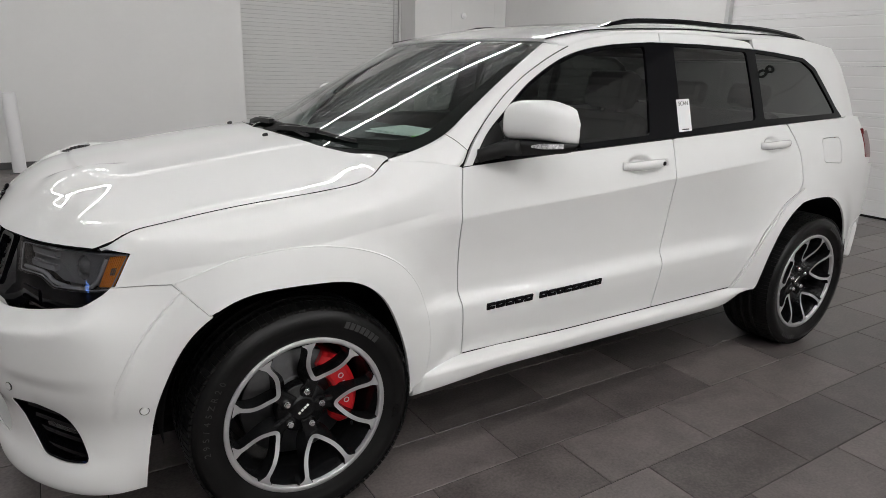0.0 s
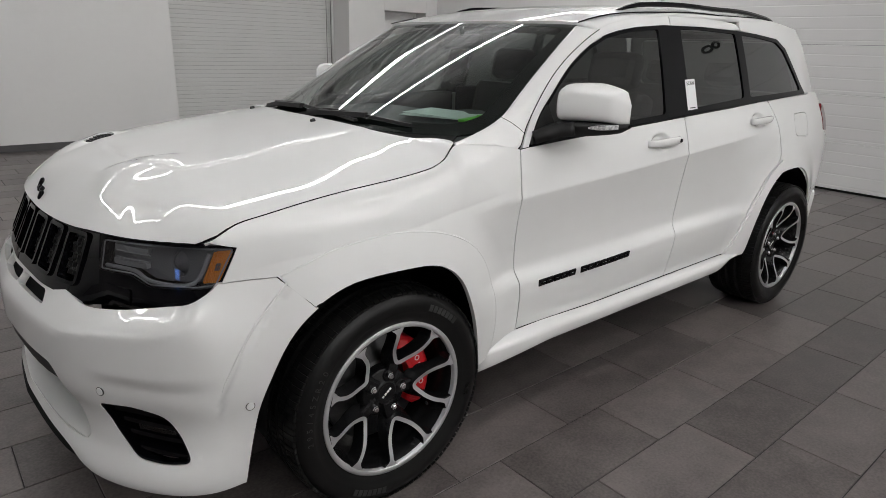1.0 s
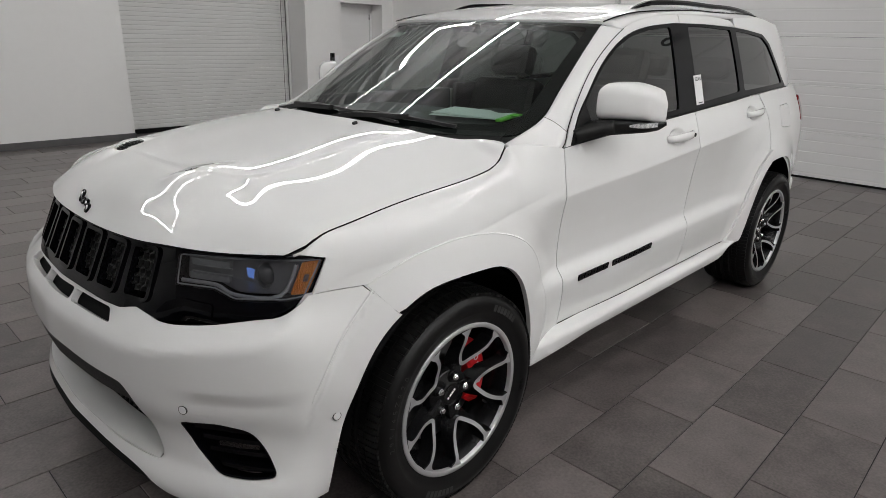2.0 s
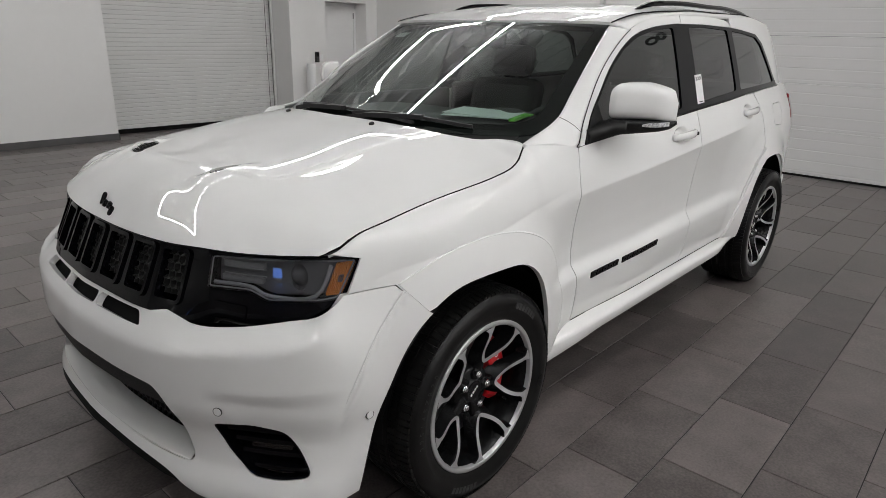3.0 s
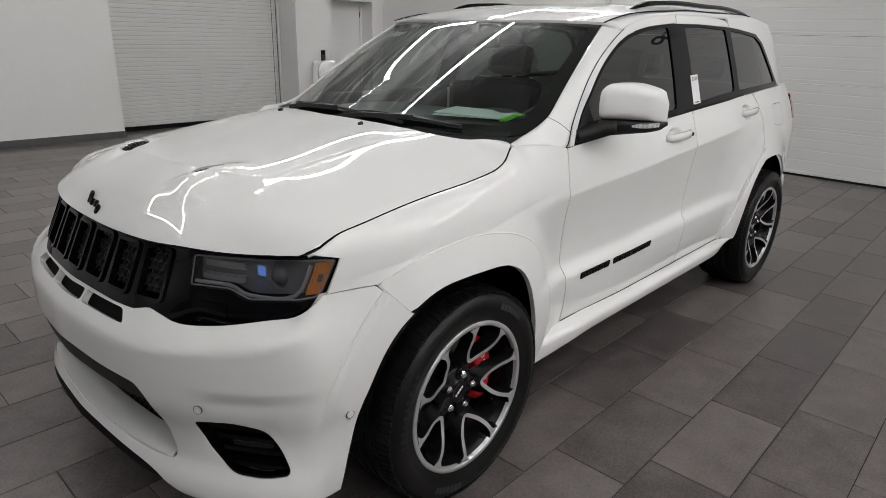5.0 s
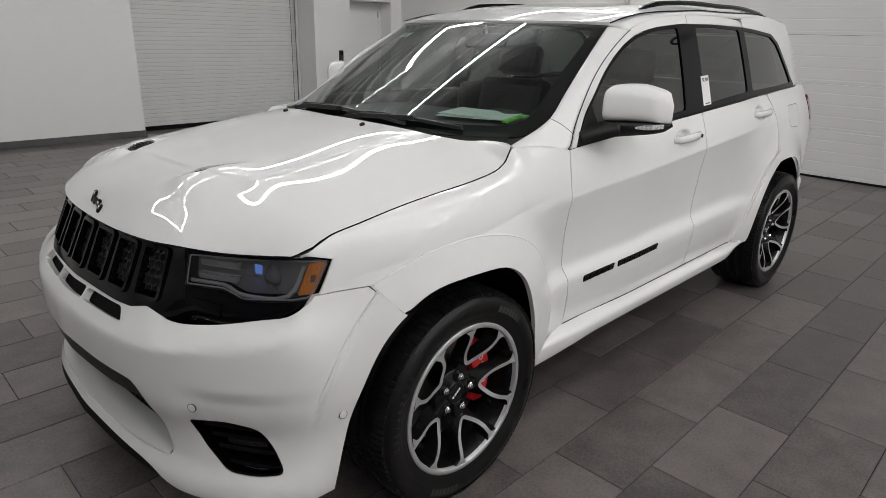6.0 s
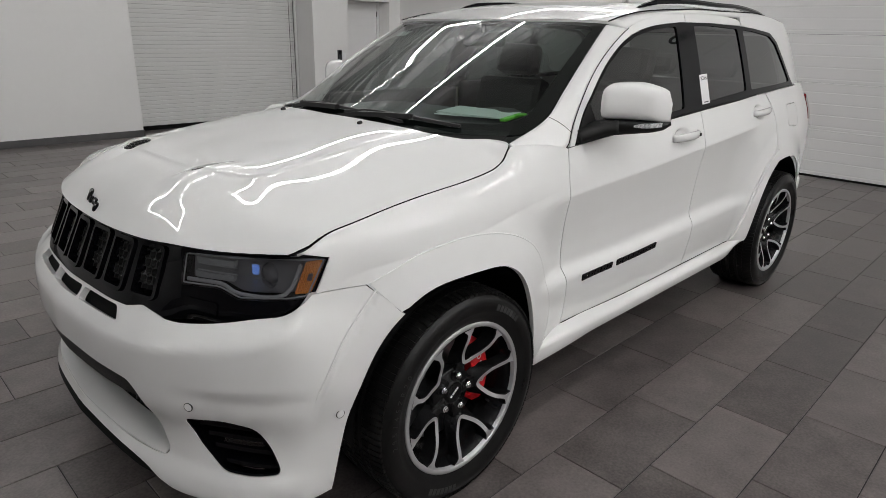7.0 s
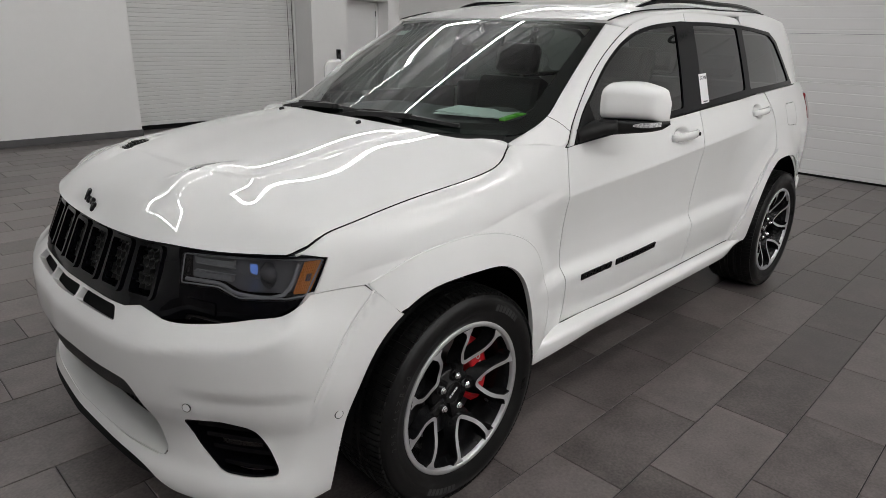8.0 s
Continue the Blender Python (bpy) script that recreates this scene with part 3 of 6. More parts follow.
def build_led_loops():
    # first two loops are known from reflections; the last three are added fill
    for x0, x1, y0, y1 in ((-2.6, 3.75, 2.2, 4.0), (-2.6, 3.75, -3.9, -2.1), (-2.6, 3.75, -6.5, -5.0), (4.5, 6.7, 2.2, 4.0), (-11.0, -6.2, 2.2, 4.0)):
        lamp = thing("ceiling_and_fill_light", "rectangular loop of white LED strips, three of five added to brighten", "ceiling light", "ceiling light loops", at=pose((x0 + x1) / 2, (y0 + y1) / 2, LAMP_Z))
        cx, cy = (x0 + x1) / 2, (y0 + y1) / 2
        for a, b in (((x0, y0), (x1, y0)), ((x0, y1), (x1, y1)), ((x0, y0), (x0, y1)), ((x1, y0), (x1, y1))):
            along = abs(b[0] - a[0]) > .1
            n = 5 if along else 1
            for i in range(n):
                p = [a[k] + (b[k] - a[k]) * i / n - (cx, cy)[k] for k in (0, 1)]
                q = [a[k] + (b[k] - a[k]) * (i + 1) / n - (cx, cy)[k] for k in (0, 1)]
                g = .006
                lo = (p[0] + g, p[1] - .015) if along else (p[0] - .015, p[1] + .03)
                hi = (q[0] - g, q[1] + .015) if along else (q[0] + .015, q[1] - .03)
                inset_w = .006
                h = part("housing", slab((lo[0] + (0 if along else inset_w), lo[1] + (inset_w if along else 0), .0), (hi[0] - (0 if along else inset_w), hi[1] - (inset_w if along else 0), .03), .003), HOUSING, lamp)
                part("diffuser", slab((lo[0], lo[1], -.022), (hi[0], hi[1], -.001), .004), LED, h)
        for x in (x0 + .3, x1 - .3):
            for y in (y0, y1):
                bm = bmesh.new()
                sweep(bm, [(x - cx, y - cy, .028), (x - cx, y - cy, CEIL_Z - LAMP_Z)], circle(.0015, 6), up=(0, 1, 0))
                part("suspension_wire", bm, STEEL, lamp, "thin steel suspension wire")


def build_shutter():
    sh = thing("roller_shutter", "closed grey steel roller shutter with narrow slats", "roller shutter", kind="structure", at=pose(3.6, 7.98, 0))
    pitch, n = .0630, 56
    prof = [(0, 0), (-.005, .002), (-.0065, .010), (-.0070, .030), (-.0065, .054), (-.004, .0600), (0, .0612)]
    me = None
    for i in range(n):
        if me is None:
            bm = bmesh.new()
            L, R = [], []
            for dy, dz in prof:
                L.append(bm.verts.new((-1.44, dy, dz)))
                R.append(bm.verts.new((1.455, dy, dz)))
            for k in range(len(prof) - 1):
                bm.faces.new((L[k], R[k], R[k + 1], L[k + 1]))
            bm.faces.new((L[-1], R[-1], R[0], L[0]))
            bm.faces.new(L[::-1])
            bm.faces.new(R)
            bmesh.ops.recalc_face_normals(bm, faces=bm.faces[:])
            ob = part("slat", bm, SHUTTER, sh)
            me = ob.data
        else:
            ob = new("slat", me)
            ob.parent = sh
        ob.location = (0, 0, .065 + i * pitch)
    part("bottom_bar", slab((-1.44, -.03, .0), (1.455, .01, .064), .006), DARK, sh, "dark bottom bar with rubber seal")
    part("guide_rail", slab((1.456, -.055, 0), (1.495, -.015, 3.6), .004), SHUTTER, sh)
    part("guide_rail", slab((-1.46, -.055, 0), (-1.38, -.015, 3.6), .004), SHUTTER, sh)
    bm = bmesh.new()
    sweep(bm, [(1.345, -.06, z) for z in (.15, 2, 3.6)], circle(.0035, 8), up=(0, 1, 0))
    sweep(bm, [(1.430, -.06, z) for z in (.15, 2, 3.6)], circle(.0035, 8), up=(0, 1, 0))
    part("pull_chain", bm, DARK, sh, "thin dark hand chain")
    part("backing", slab((-1.46, .004, .0), (1.46, .03, 3.62)), DARK, sh)


def build_door():
    d = tagged(thing("door_1", "closed white steel door in a recessed doorway", "door", kind="structure", at=pose(5.845, 7.75, 0)))
    part("door_leaf", slab((.05, .0, .008), (.895, .045, 1.99), .003), DOOR_WHITE, d)
    part("door_frame", slab((.0, -.02, 0), (.05, .06, 2.04), .003), DOOR_WHITE, d)
    part("door_frame", slab((.895, -.02, 0), (.945, .06, 2.04), .003), DOOR_WHITE, d)
    part("door_frame", slab((.05, -.02, 1.99), (.895, .06, 2.04), .003), DOOR_WHITE, d)
    for z in (.25, 1.0, 1.78):
        bm = bmesh.new()
        disc(bm, .009, z, z + .1, 12, pose(.893, -.012, 0))
        part("hinge", bm, STEEL, d, "steel hinge")
    h = slab((.10, -.012, .93), (.15, 0, 1.08), .003)
    sweep(h, [(.125, -.05, 1.0), (.125, -.012, 1.0)], circle(.009, 10))
    box(h, (.12, -.062, .99), (.24, -.044, 1.01), .006)
    part("lever_handle", h, STEEL, d, "brushed steel lever handle")


def build_wall_details():
    k = thing("access_keypad", "small black access keypad on the white wall", "keypad", at=pose(5.625, WALL_Y, 1.11))
    part("case", slab((-.04, -.035, -.09), (.04, -.001, .09), .008), PLASTIC, k)
    part("screen", slab((-.028, -.038, .02), (.028, -.036, .075), .001), GLOSS_BLACK, k)
    for i in range(3):
        for j in range(3):
            part("key", slab((-.026 + i * .019, -.039, -.065 + j * .025), (-.012 + i * .019, -.0352, -.048 + j * .025), .001), DASH, k)
    s = thing("switch_plate", "white light switch plate on the wall", "light switch", at=pose(5.73, WALL_Y, 1.10))
    part("plate", slab((-.037, -.008, -.058), (.037, -.0005, .058), .003), STICKER, s)
    part("rocker", slab((-.017, -.013, -.033), (.017, -.0085, .033), .002), STICKER, s)
    a = thing("round_detector", "small round white detector on the wall", "detector", at=pose(6.10, WALL_Y, 2.37))
    bm = bmesh.new()
    disc(bm, .055, 0.001, .03, 28, pose(0, 0, 0, 90), .3)
    disc(bm, .02, .031, .042, 16, pose(0, 0, 0, 90), .3)
    part("cover", bm, STICKER, a, "", True)
    for x, y, z in ((-.92, 7.10, 1.02), (5.37, 7.25, 1.02)):
        b = thing("bollard", "white plastic-sleeved steel bollard before the wall", "bollard", "bollards by the shutter", at=pose(x, y, 0))
        bm = bmesh.new()
        r = .078
        rings = lathe(bm, [(r, .012), (r, z - .05), (r * .97, z - .02), (r * .8, z - .004), (r * .4, z), (.002, z)], 32)
        bm.faces.new(rings[-1])
        part("sleeve", bm, STICKER, b, "", True)
        bm = bmesh.new()
        lathe(bm, [(r * 1.04, z - .07), (r * 1.06, z - .06), (r * 1.04, z - .05)], 32)
        part("collar", bm, STICKER, b, "", True)
        part("base_plate", slab((-.11, -.11, 0), (.11, .11, .012), .003), STEEL, b)


def build_sectional_door():
    d = thing("sectional_door", "closed white ribbed sectional garage door", "garage door", kind="structure", at=pose(RIGHT_X, -.94, 0))
    h, y0, y1 = .53, -3.64, 3.6
    prof = [(0, .002)]
    for k in range(4):
        z = .035 + k * .1275
        prof += [(0, z), (.0022, z + .006), (.0022, z + .012), (0, z + .018)]
    prof += [(0, h - .006), (.004, h - .0015)]
    me = None
    for i in range(5):
        if me is None:
            bm = bmesh.new()
            L = [bm.verts.new((dx + .02, y0, dz)) for dx, dz in prof]
            R = [bm.verts.new((dx + .02, y1, dz)) for dx, dz in prof]
            for k in range(len(prof) - 1):
                bm.faces.new((L[k], L[k + 1], R[k + 1], R[k]))
            q = [bm.verts.new(c) for c in ((.07, y0, h - .002), (.07, y1, h - .002), (.07, y1, .002), (.07, y0, .002))]
            bm.faces.new((L[-1], q[0], q[1], R[-1]))
            bm.faces.new((q[3], L[0], R[0], q[2]))
            bm.faces.new(q[::-1])
            bmesh.ops.recalc_face_normals(bm, faces=bm.faces[:])
            ob = part("door_section", bm, DOOR_WHITE, d)
            me = ob.data
        else:
            ob = new("door_section", me)
            ob.parent = d
        ob.location = (0, 0, .022 + i * h)
    part("bottom_seal", slab((.012, y0, 0), (.075, y1, .021), .004), DARK, d, "black rubber bottom seal")
    part("door_track", slab((-.055, 3.60, .05), (.02, 3.66, 2.66), .006), HOUSING, d, "galvanised vertical track")
    part("door_track", slab((-.055, y0 - .06, .05), (.02, y0, 2.66), .006), HOUSING, d, "galvanised vertical track")
    s = thing("wall_sign", "black raised lettering shapes on the white wall", "sign", at=pose(RIGHT_X - .015, -2.66, 3.10))
    for y, w in ((.05, .10), (-.10, .15)):
        bm = bmesh.new()
        sweep(bm, [(0, y + .5 * w * math.cos(a), .052 * math.sin(a)) for a in np.linspace(0, math.tau, 20)[:-1]], [(-.02, -.009), (.02, -.009), (.02, .009), (-.02, .009)], closed=True, up=(1, 0, 0))
        part("letter_shape", bm, INK, s)


def build_floor():
    """Slate-grey tiles, 0.6 by 0.3 m, a third staggered."""
    setting("floor_bed", slab((LEFT_X, BACK_Y, -.12), (RIGHT_X, 8.4, -.0035), 0), GROUT, "dark grout bed under the tiles")
    fl = thing("floor", "dark slate-grey porcelain floor tiles laid in thirds", "floor", kind="structure")
    bm = slab((-.2978, -.1478, -.02), (.2978, .1478, 0), 0)
    top = [e for e in bm.edges if all(v.co.z > -.001 for v in e.verts)]
    bmesh.ops.bevel(bm, geom=top, offset=.0018, segments=1, affect="EDGES")
    me = bpy.data.meshes.new("tile")
    bm.to_mesh(me)
    bm.free()
    me.materials.append(TILE)
    rest = []
    for r in range(-32, 34):
        y0 = -1.037 - .3 * r
        if y0 < BACK_Y or y0 - .3 > 8.3:
            continue
        shift = (.42 + .2 * r) % .6
        for c in range(-21, 13):
            x0 = shift + .6 * c
            if x0 + .6 < LEFT_X or x0 > RIGHT_X:
                continue
            p = (x0 + .3, y0 - .15)
            if -2.3 < p[0] < 4.6 and -3.2 < p[1] < 3.4:
                ob = new("tile", me)
                ob.parent = fl
                ob.location = (*p, random.uniform(-.0004, .0004))
            else:
                rest.append(p)
    V, F = [], []
    for x, y in rest:
        k = len(V)
        dz = random.uniform(-.0004, .0004)
        a, b, e = .2978, .1478, .0018
        for sx, sy in ((-1, -1), (1, -1), (1, 1), (-1, 1)):
            V.append((min(x + sx * (a - e), RIGHT_X), y + sy * (b - e), dz))
        for sx, sy in ((-1, -1), (1, -1), (1, 1), (-1, 1)):
            V.append((min(x + sx * a, RIGHT_X), y + sy * b, dz - .004))
        F.append((k, k + 1, k + 2, k + 3))
        for i in range(4):
            j = (i + 1) % 4
            F.append((k + i, k + 4 + i, k + 4 + j, k + j))
    me2 = bpy.data.meshes.new("far_tiles")
    me2.from_pydata(V, [], F)
    ob = part("far_tiles", me2, TILE_FAR, fl)
    tagged(ob, kind="stuff")


def island_variant(m, name):
    """The same finish, varied from piece to piece of a joined mesh."""
    c = m.copy()
    c.name = name
    t = c.node_tree
    geo = t.nodes.new("ShaderNodeNewGeometry")
    for n in [n for n in t.nodes if n.bl_idname == "ShaderNodeObjectInfo"]:
        for ln in [ln for ln in t.links if ln.from_node == n]:
            to = ln.to_socket
            t.links.remove(ln)
            t.links.new(geo.outputs["Random Per Island"], to)
        t.nodes.remove(n)
    return c


TILE_FAR = island_variant(TILE, "slate_tile_far")
build_walls()
build_led_loops()
build_shutter()
build_door()
build_sectional_door()
build_wall_details()

# ---- the car ----
suv = thing("suv", "glossy white sport utility vehicle parked on the tiled floor", "car")
BOTH = (-1, 1)


def x_to_s(x):
    return float(np.interp(x, NOSE_X[NOSE_MID:], NOSE_Q[NOSE_MID:]))


FRONT_ARCH = spline([(-.492, .225), (-.468, .38), (-.432, .53), (-.362, .68), (-.277, .768), (-.158, .820), (.028, .826), (.165, .806), (.262, .735), (.330, .60), (.372, .45), (.388, .32)], 5)
REAR_ARCH = spline([(2.43, .30), (2.452, .46), (2.50, .61), (2.585, .745), (2.72, .835), (2.92, .853), (3.08, .828), (3.20, .745), (3.285, .62), (3.335, .50), (3.36, .40)], 5)


def build_hood():
    left = [(hood_front(y), y) for y in np.linspace(-.785, 0, 22)]
    front = left + [(x, -y) for x, y in reversed(left[:-1])]
    side_r = [(x, hood_y(x)) for x in np.linspace(-.53, .345, 26)]
    rear = spline([(.372, .772), (.386, .73), (.355, .66), (.295, .58), (.215, .45), (.16, .25), (.135, 0)], 5)
    rear = rear + [(x, -y) for x, y in reversed(rear[:-1])]
    outline = front + side_r + rear + [(x, -y) for x, y in reversed(side_r)]
    vents = []
    for sg in (1, -1):
        o = []
        for a in np.linspace(0, math.tau, 29)[:-1]:
            u, v = .058 * math.copysign(abs(math.cos(a)) ** .75, math.cos(a)), -.002 + .030 * math.copysign(abs(math.sin(a)) ** .85, math.sin(a))
            o.append((-.515 + .93 * u - .37 * v, sg * (.275 + .37 * u + .93 * v)))
        vents.append(o)
    # the turned-in rim is blackened to draw the shade of the shut line
    ob = panel("hood", outline, hood, PAINT, suv, sides=(1,), holes=vents, step=.0105, gap=.003, flange=.014, edge=DARK, label="white hood with a raised centre field and two black vents")[0]
    for p in ob.data.polygons:
        if p.material_index == 1 and math.hypot(p.center.x + .515, abs(p.center.y) - .275) < .10:
            p.material_index = 0
    for v in vents:
        vt = panel("hood_vent", inset(v, -.004), lambda x, y: tuple(np.array(hood(x, y)) - (0, 0, .016)), DARK, ob, sides=(1,), step=.05, flange=.006, label="black vented hood insert")[0]
        bm = bmesh.new()
        cx, cy = np.mean([p[0] for p in v]), np.mean([p[1] for p in v])
        sg = 1 if cy > 0 else -1
        for i in range(-4, 5):
            for j in range(-2, 3):
                u, w = i * .015 + (j % 2) * .0075, j * .013
                if (u / .066) ** 2 + (w / .03) ** 2 > 1:
                    continue
                x, y = cx + .93 * u - .37 * w, cy + sg * (.37 * u + .93 * w)
                z = hood(x, y)[2] - .010
                lathe(bm, [(.0075, 0), (.0075, .004), (.0055, .004), (.0055, 0)], 6, pose(x, y, z))
        part("vent_mesh", bm, MESH, vt)
    for sg in BOTH:
        x, y, z = hood(.104, sg * .266)
        bm = bmesh.new()
        box(bm, (-.011, -.007, -.004), (.010, .007, .010), .005, pose(x, y, z + .001, 0, -14, 0))
        part("washer_nozzle", bm, PLASTIC, ob, "small black washer nozzle")
    # raised badge as plain shapes
    bm = bmesh.new()
    for cy, w, h in ((.052, .018, .046), (.020, .024, .026), (-.012, .024, .026), (-.044, .022, .034)):
        zc = .992 - (.010 if cy < -.04 else 0) + (.008 if cy > .05 else 0)
        xf = hood_front(cy)
        x = min((xx for xx in np.linspace(xf, xf + .12, 60)), key=lambda q: abs(hood(q, cy)[2] - zc))
        box(bm, (-.010, -w / 2, -h / 2), (.004, w / 2, h / 2), .008, pose(x, cy, zc, 0, 26, 0))
    part("badge", bm, GLOSS_BLACK, ob, "raised gloss black badge shapes")


def build_fenders():
    def v_of(x, z):
        zs, t = shoulder_z(x), shoulder_turn(x)
        if z <= zs:
            return z - zs
        return math.asin(min(1, (z - zs) / (rim_z(x) - zs)) ** (1 / 1.12) * math.sin(t)) / t
    o = [(x, 1.0) for x in np.linspace(-.527, .62, 40)]
    o += [(x, v_of(x, z)) for x, z in spline([(.628, 1.13), (.606, .96), (.616, .63), (.634, .41)], 6)]
    o += [(x, v_of(x, z)) for x, z in [(.55, .40), (.44, .37)]]
    o += [(x, v_of(x, z)) for x, z in reversed(FRONT_ARCH) if z < .80 and x > 0 or x > -.27]
    edge = [(-.276, .7705), (-.325, .818), (-.365, .8655), (-.43, .8665), (-.505, .8665), (-.480, .915), (-.458, .957), (-.49, .964), (-.522, .971)]
    for (xa, za), (xb, zb) in zip(edge, edge[1:]):
        o += [(xa + (xb - xa) * t / 8, v_of(xa + (xb - xa) * t / 8, za + (zb - za) * t / 8)) for t in range(8)]
    panel("fender", o[::-1], fender_top, PAINT, suv, BOTH, step=.011, step_v=.018, gap=.0, flange=.008, label="white front fender with flared wheel arch")


def build_flares():
    def tuck(x):
        return .0075 * (1 - ease(-.37, -.20, x))

    def trim(x, z):
        return (x, side_w(x, z) - tuck(x), z)
    fo = [(-.3575, .8645)] + spline([(-.3575, .8645), (-.305, .886), (-.188, .924), (.006, .938), (.193, .906), (.335, .836), (.425, .72), (.458, .58), (.455, .44), (.43, .375)], 5)[1:] + [(.392, .355)]
    fo += [(x, z) for x, z in reversed(FRONT_ARCH) if (z < .80 and x > 0 or x > -.27) and z > .36] + [(-.2795, .7735)]
    panel("arch_flare", fo[::-1], trim, PAINT, suv, BOTH, step=.022, flange=.0115, deep=-.010, label="white flared wheel-arch trim")
    beads = [fo[:47]]
    ro = spline([(2.283, .432), (2.412, .628), (2.570, .815), (2.66, .872), (2.737, .912)], 6)
    ro += [(2.736, .880), (2.733, .846)] + [(x, z) for x, z in reversed(REAR_ARCH) if x < 2.72 and z > .41] + [(2.432, .405), (2.30, .415)]
    panel("arch_flare", ro[::-1], side, PAINT, suv, BOTH, step=.022, flange=.0085, deep=-.007, label="white flared wheel-arch trim")
    beads.append(ro[:25])
    # rolled outer edges of the trims
    for path in beads:
        for sg in BOTH:
            bm = bmesh.new()
            sweep(bm, [(x, sg * (side_w(x, z) + .0078 - tuck(x)), z) for x, z in path], circle(.0038, 8), up=(0, 1, 0))
            part("flare_edge", bm, PAINT, suv, "rolled white edge of the wheel-arch trim", True)


def build_bumper():
    top = [(0, .803), (.224, .794), (.42, .788), (.50, .779), (.56, .769), (.64, .769), (.77, .782), (.93, .807), (1.02, .842), (1.058, .866)]
    top = spline(top, 4)
    lip = [(x_to_s(x), z) for x, z in FRONT_ARCH if x < -.27]
    brow = [(1.215, .864), (1.26, .818), (1.302, .772)]
    bottom = spline([(x_to_s(-.492) - .01, .225), (.94, .226), (.62, .230), (.52, .252), (.44, .284), (.30, .300), (0, .310)], 4)
    half = top + brow + lip[::-1] + bottom
    outline = half + [(-s, z) for s, z in reversed(half[1:-1])]
    fog = rounded([(.630, .499), (.76, .502), (.845, .482), (.892, .405), (.922, .328), (.83, .321), (.735, .328), (.660, .405)], .03, 4)
    intake = spline([(0, .588), (.25, .585), (.40, .582), (.455, .570), (.497, .515), (.53, .40), (.540, .360), (.520, .334), (.42, .330), (.25, .333), (0, .337)], 4)
    intake = intake + [(-s, z) for s, z in reversed(intake[1:-1])]
    slits = []
    for a, b in ((-.378, -.127), (-.117, .117), (.127, .378)):
        slits.append(rounded([(a, .731), (b, .731), (b - (.03 if b > .3 else 0), .763), (a + (.03 if a < -.3 else 0), .763)], .012, 3))
    holes = [fog, [(-s, z) for s, z in fog], intake] + slits
    b = panel("front_bumper", outline, fascia, PAINT, suv, (1,), holes=holes, step=.014, gap=.0015, flange=.022, label="white front bumper cover with dark openings", center=(.2, 0, .6))[0]
    # lower intake: white ramp below, black mesh behind
    def ramp(s, v):
        z = .3395 - .0050 * (abs(s) / .45) ** .8
        a, c = np.array(fascia(s, z, .002)), np.array(fascia(s * .97, z + .004, .100))
        return tuple(a + (c - a) * v)
    panel("intake_ramp", [(-.52, 0), (.52, 0), (.49, 1), (-.49, 1)], ramp, PAINT, b, (1,), step=.06, step_v=.5, flange=.004, center=(0, 0, -3))
    panel("intake_back", [(-.56, .30), (.56, .30), (.56, .62), (-.56, .62)], lambda s, z: fascia(s * .98, z, .17), DARK, b, (1,), step=.1, flange=.004, center=(.2, 0, .6))
    panel("intake_brow", [(-.50, 0), (.50, 0), (.46, 1), (-.46, 1)], lambda s, v: tuple(np.array(fascia(s, .592, .006)) * (1 - v) + np.array(fascia(s * .995, .520, .010)) * v), PLASTIC, b, (1,), step=.08, step_v=.5, flange=.004, center=(0, 0, 3))
    bm = bmesh.new()
    for i in range(-15, 16):
        for j in range(12):
            s0, z0 = i * .032 + (j % 2) * .016, .346 + j * .020
            for k in range(3):
                a = math.radians(30 + 60 * k)
                q = Vector(fascia(s0 + .0135 * math.cos(a), z0 + .0135 * math.sin(a), .108))
                q2 = Vector(fascia(s0 + .0135 * math.cos(a + math.pi / 3), z0 + .0135 * math.sin(a + math.pi / 3), .108))
                sweep(bm, [q, q2], [(-.0018, -.005), (.0018, -.005), (.0018, .005), (-.0018, .005)], up=(-1, 0, 0))
    part("intake_mesh", bm, MESH, b, "black honeycomb mesh in the lower intake")
    lipbottom = spline([(0, .309), (.30, .299), (.44, .283), (.51, .255)], 6)
    lb = lipbottom + [(s, z - .022 * (1 - ease(.40, .52, s)) - .002) for s, z in reversed(lipbottom)]
    lb = [(s, z) for s, z in lb if s > 0]
    lb = [(0, .309)] + lb + [(0, .283)]
    full = lb + [(-s, z) for s, z in reversed(lb[1:-1])]
    panel("chin_lip", full, lambda s, z: fascia(s, z, .002), DARK, b, (1,), step=.06, step_v=.02, flange=.03, label="black plastic chin lip", center=(.2, 0, .6))
    panel("slit_back", [(-.42, .70), (.42, .70), (.42, .78), (-.42, .78)], lambda s, z: fascia(s, z, .035), DARK, b, (1,), step=.08, flange=.004, center=(.2, 0, .6))
    for sg in BOTH:
        # fog pockets: black shell with stepped blades
        back = panel("fog_pocket", [(s * sg, z) for s, z in inset(fog, -.006)], lambda s, z: fascia(s, z, .05), GLOSS_BLACK, b, (1,), step=.05, flange=.002, label="black corner vent", center=(.2, 0, .6))[0]
        panel("fog_rim", [(s * sg, z) for s, z in inset(fog, .0015)], lambda s, z: fascia(s, z, .002), GLOSS_BLACK, b, (1,), holes=[[(s * sg, z) for s, z in inset(fog, .007)]], step=.04, flange=.05, label="black rim of the corner vent", center=(.2, 0, .6))
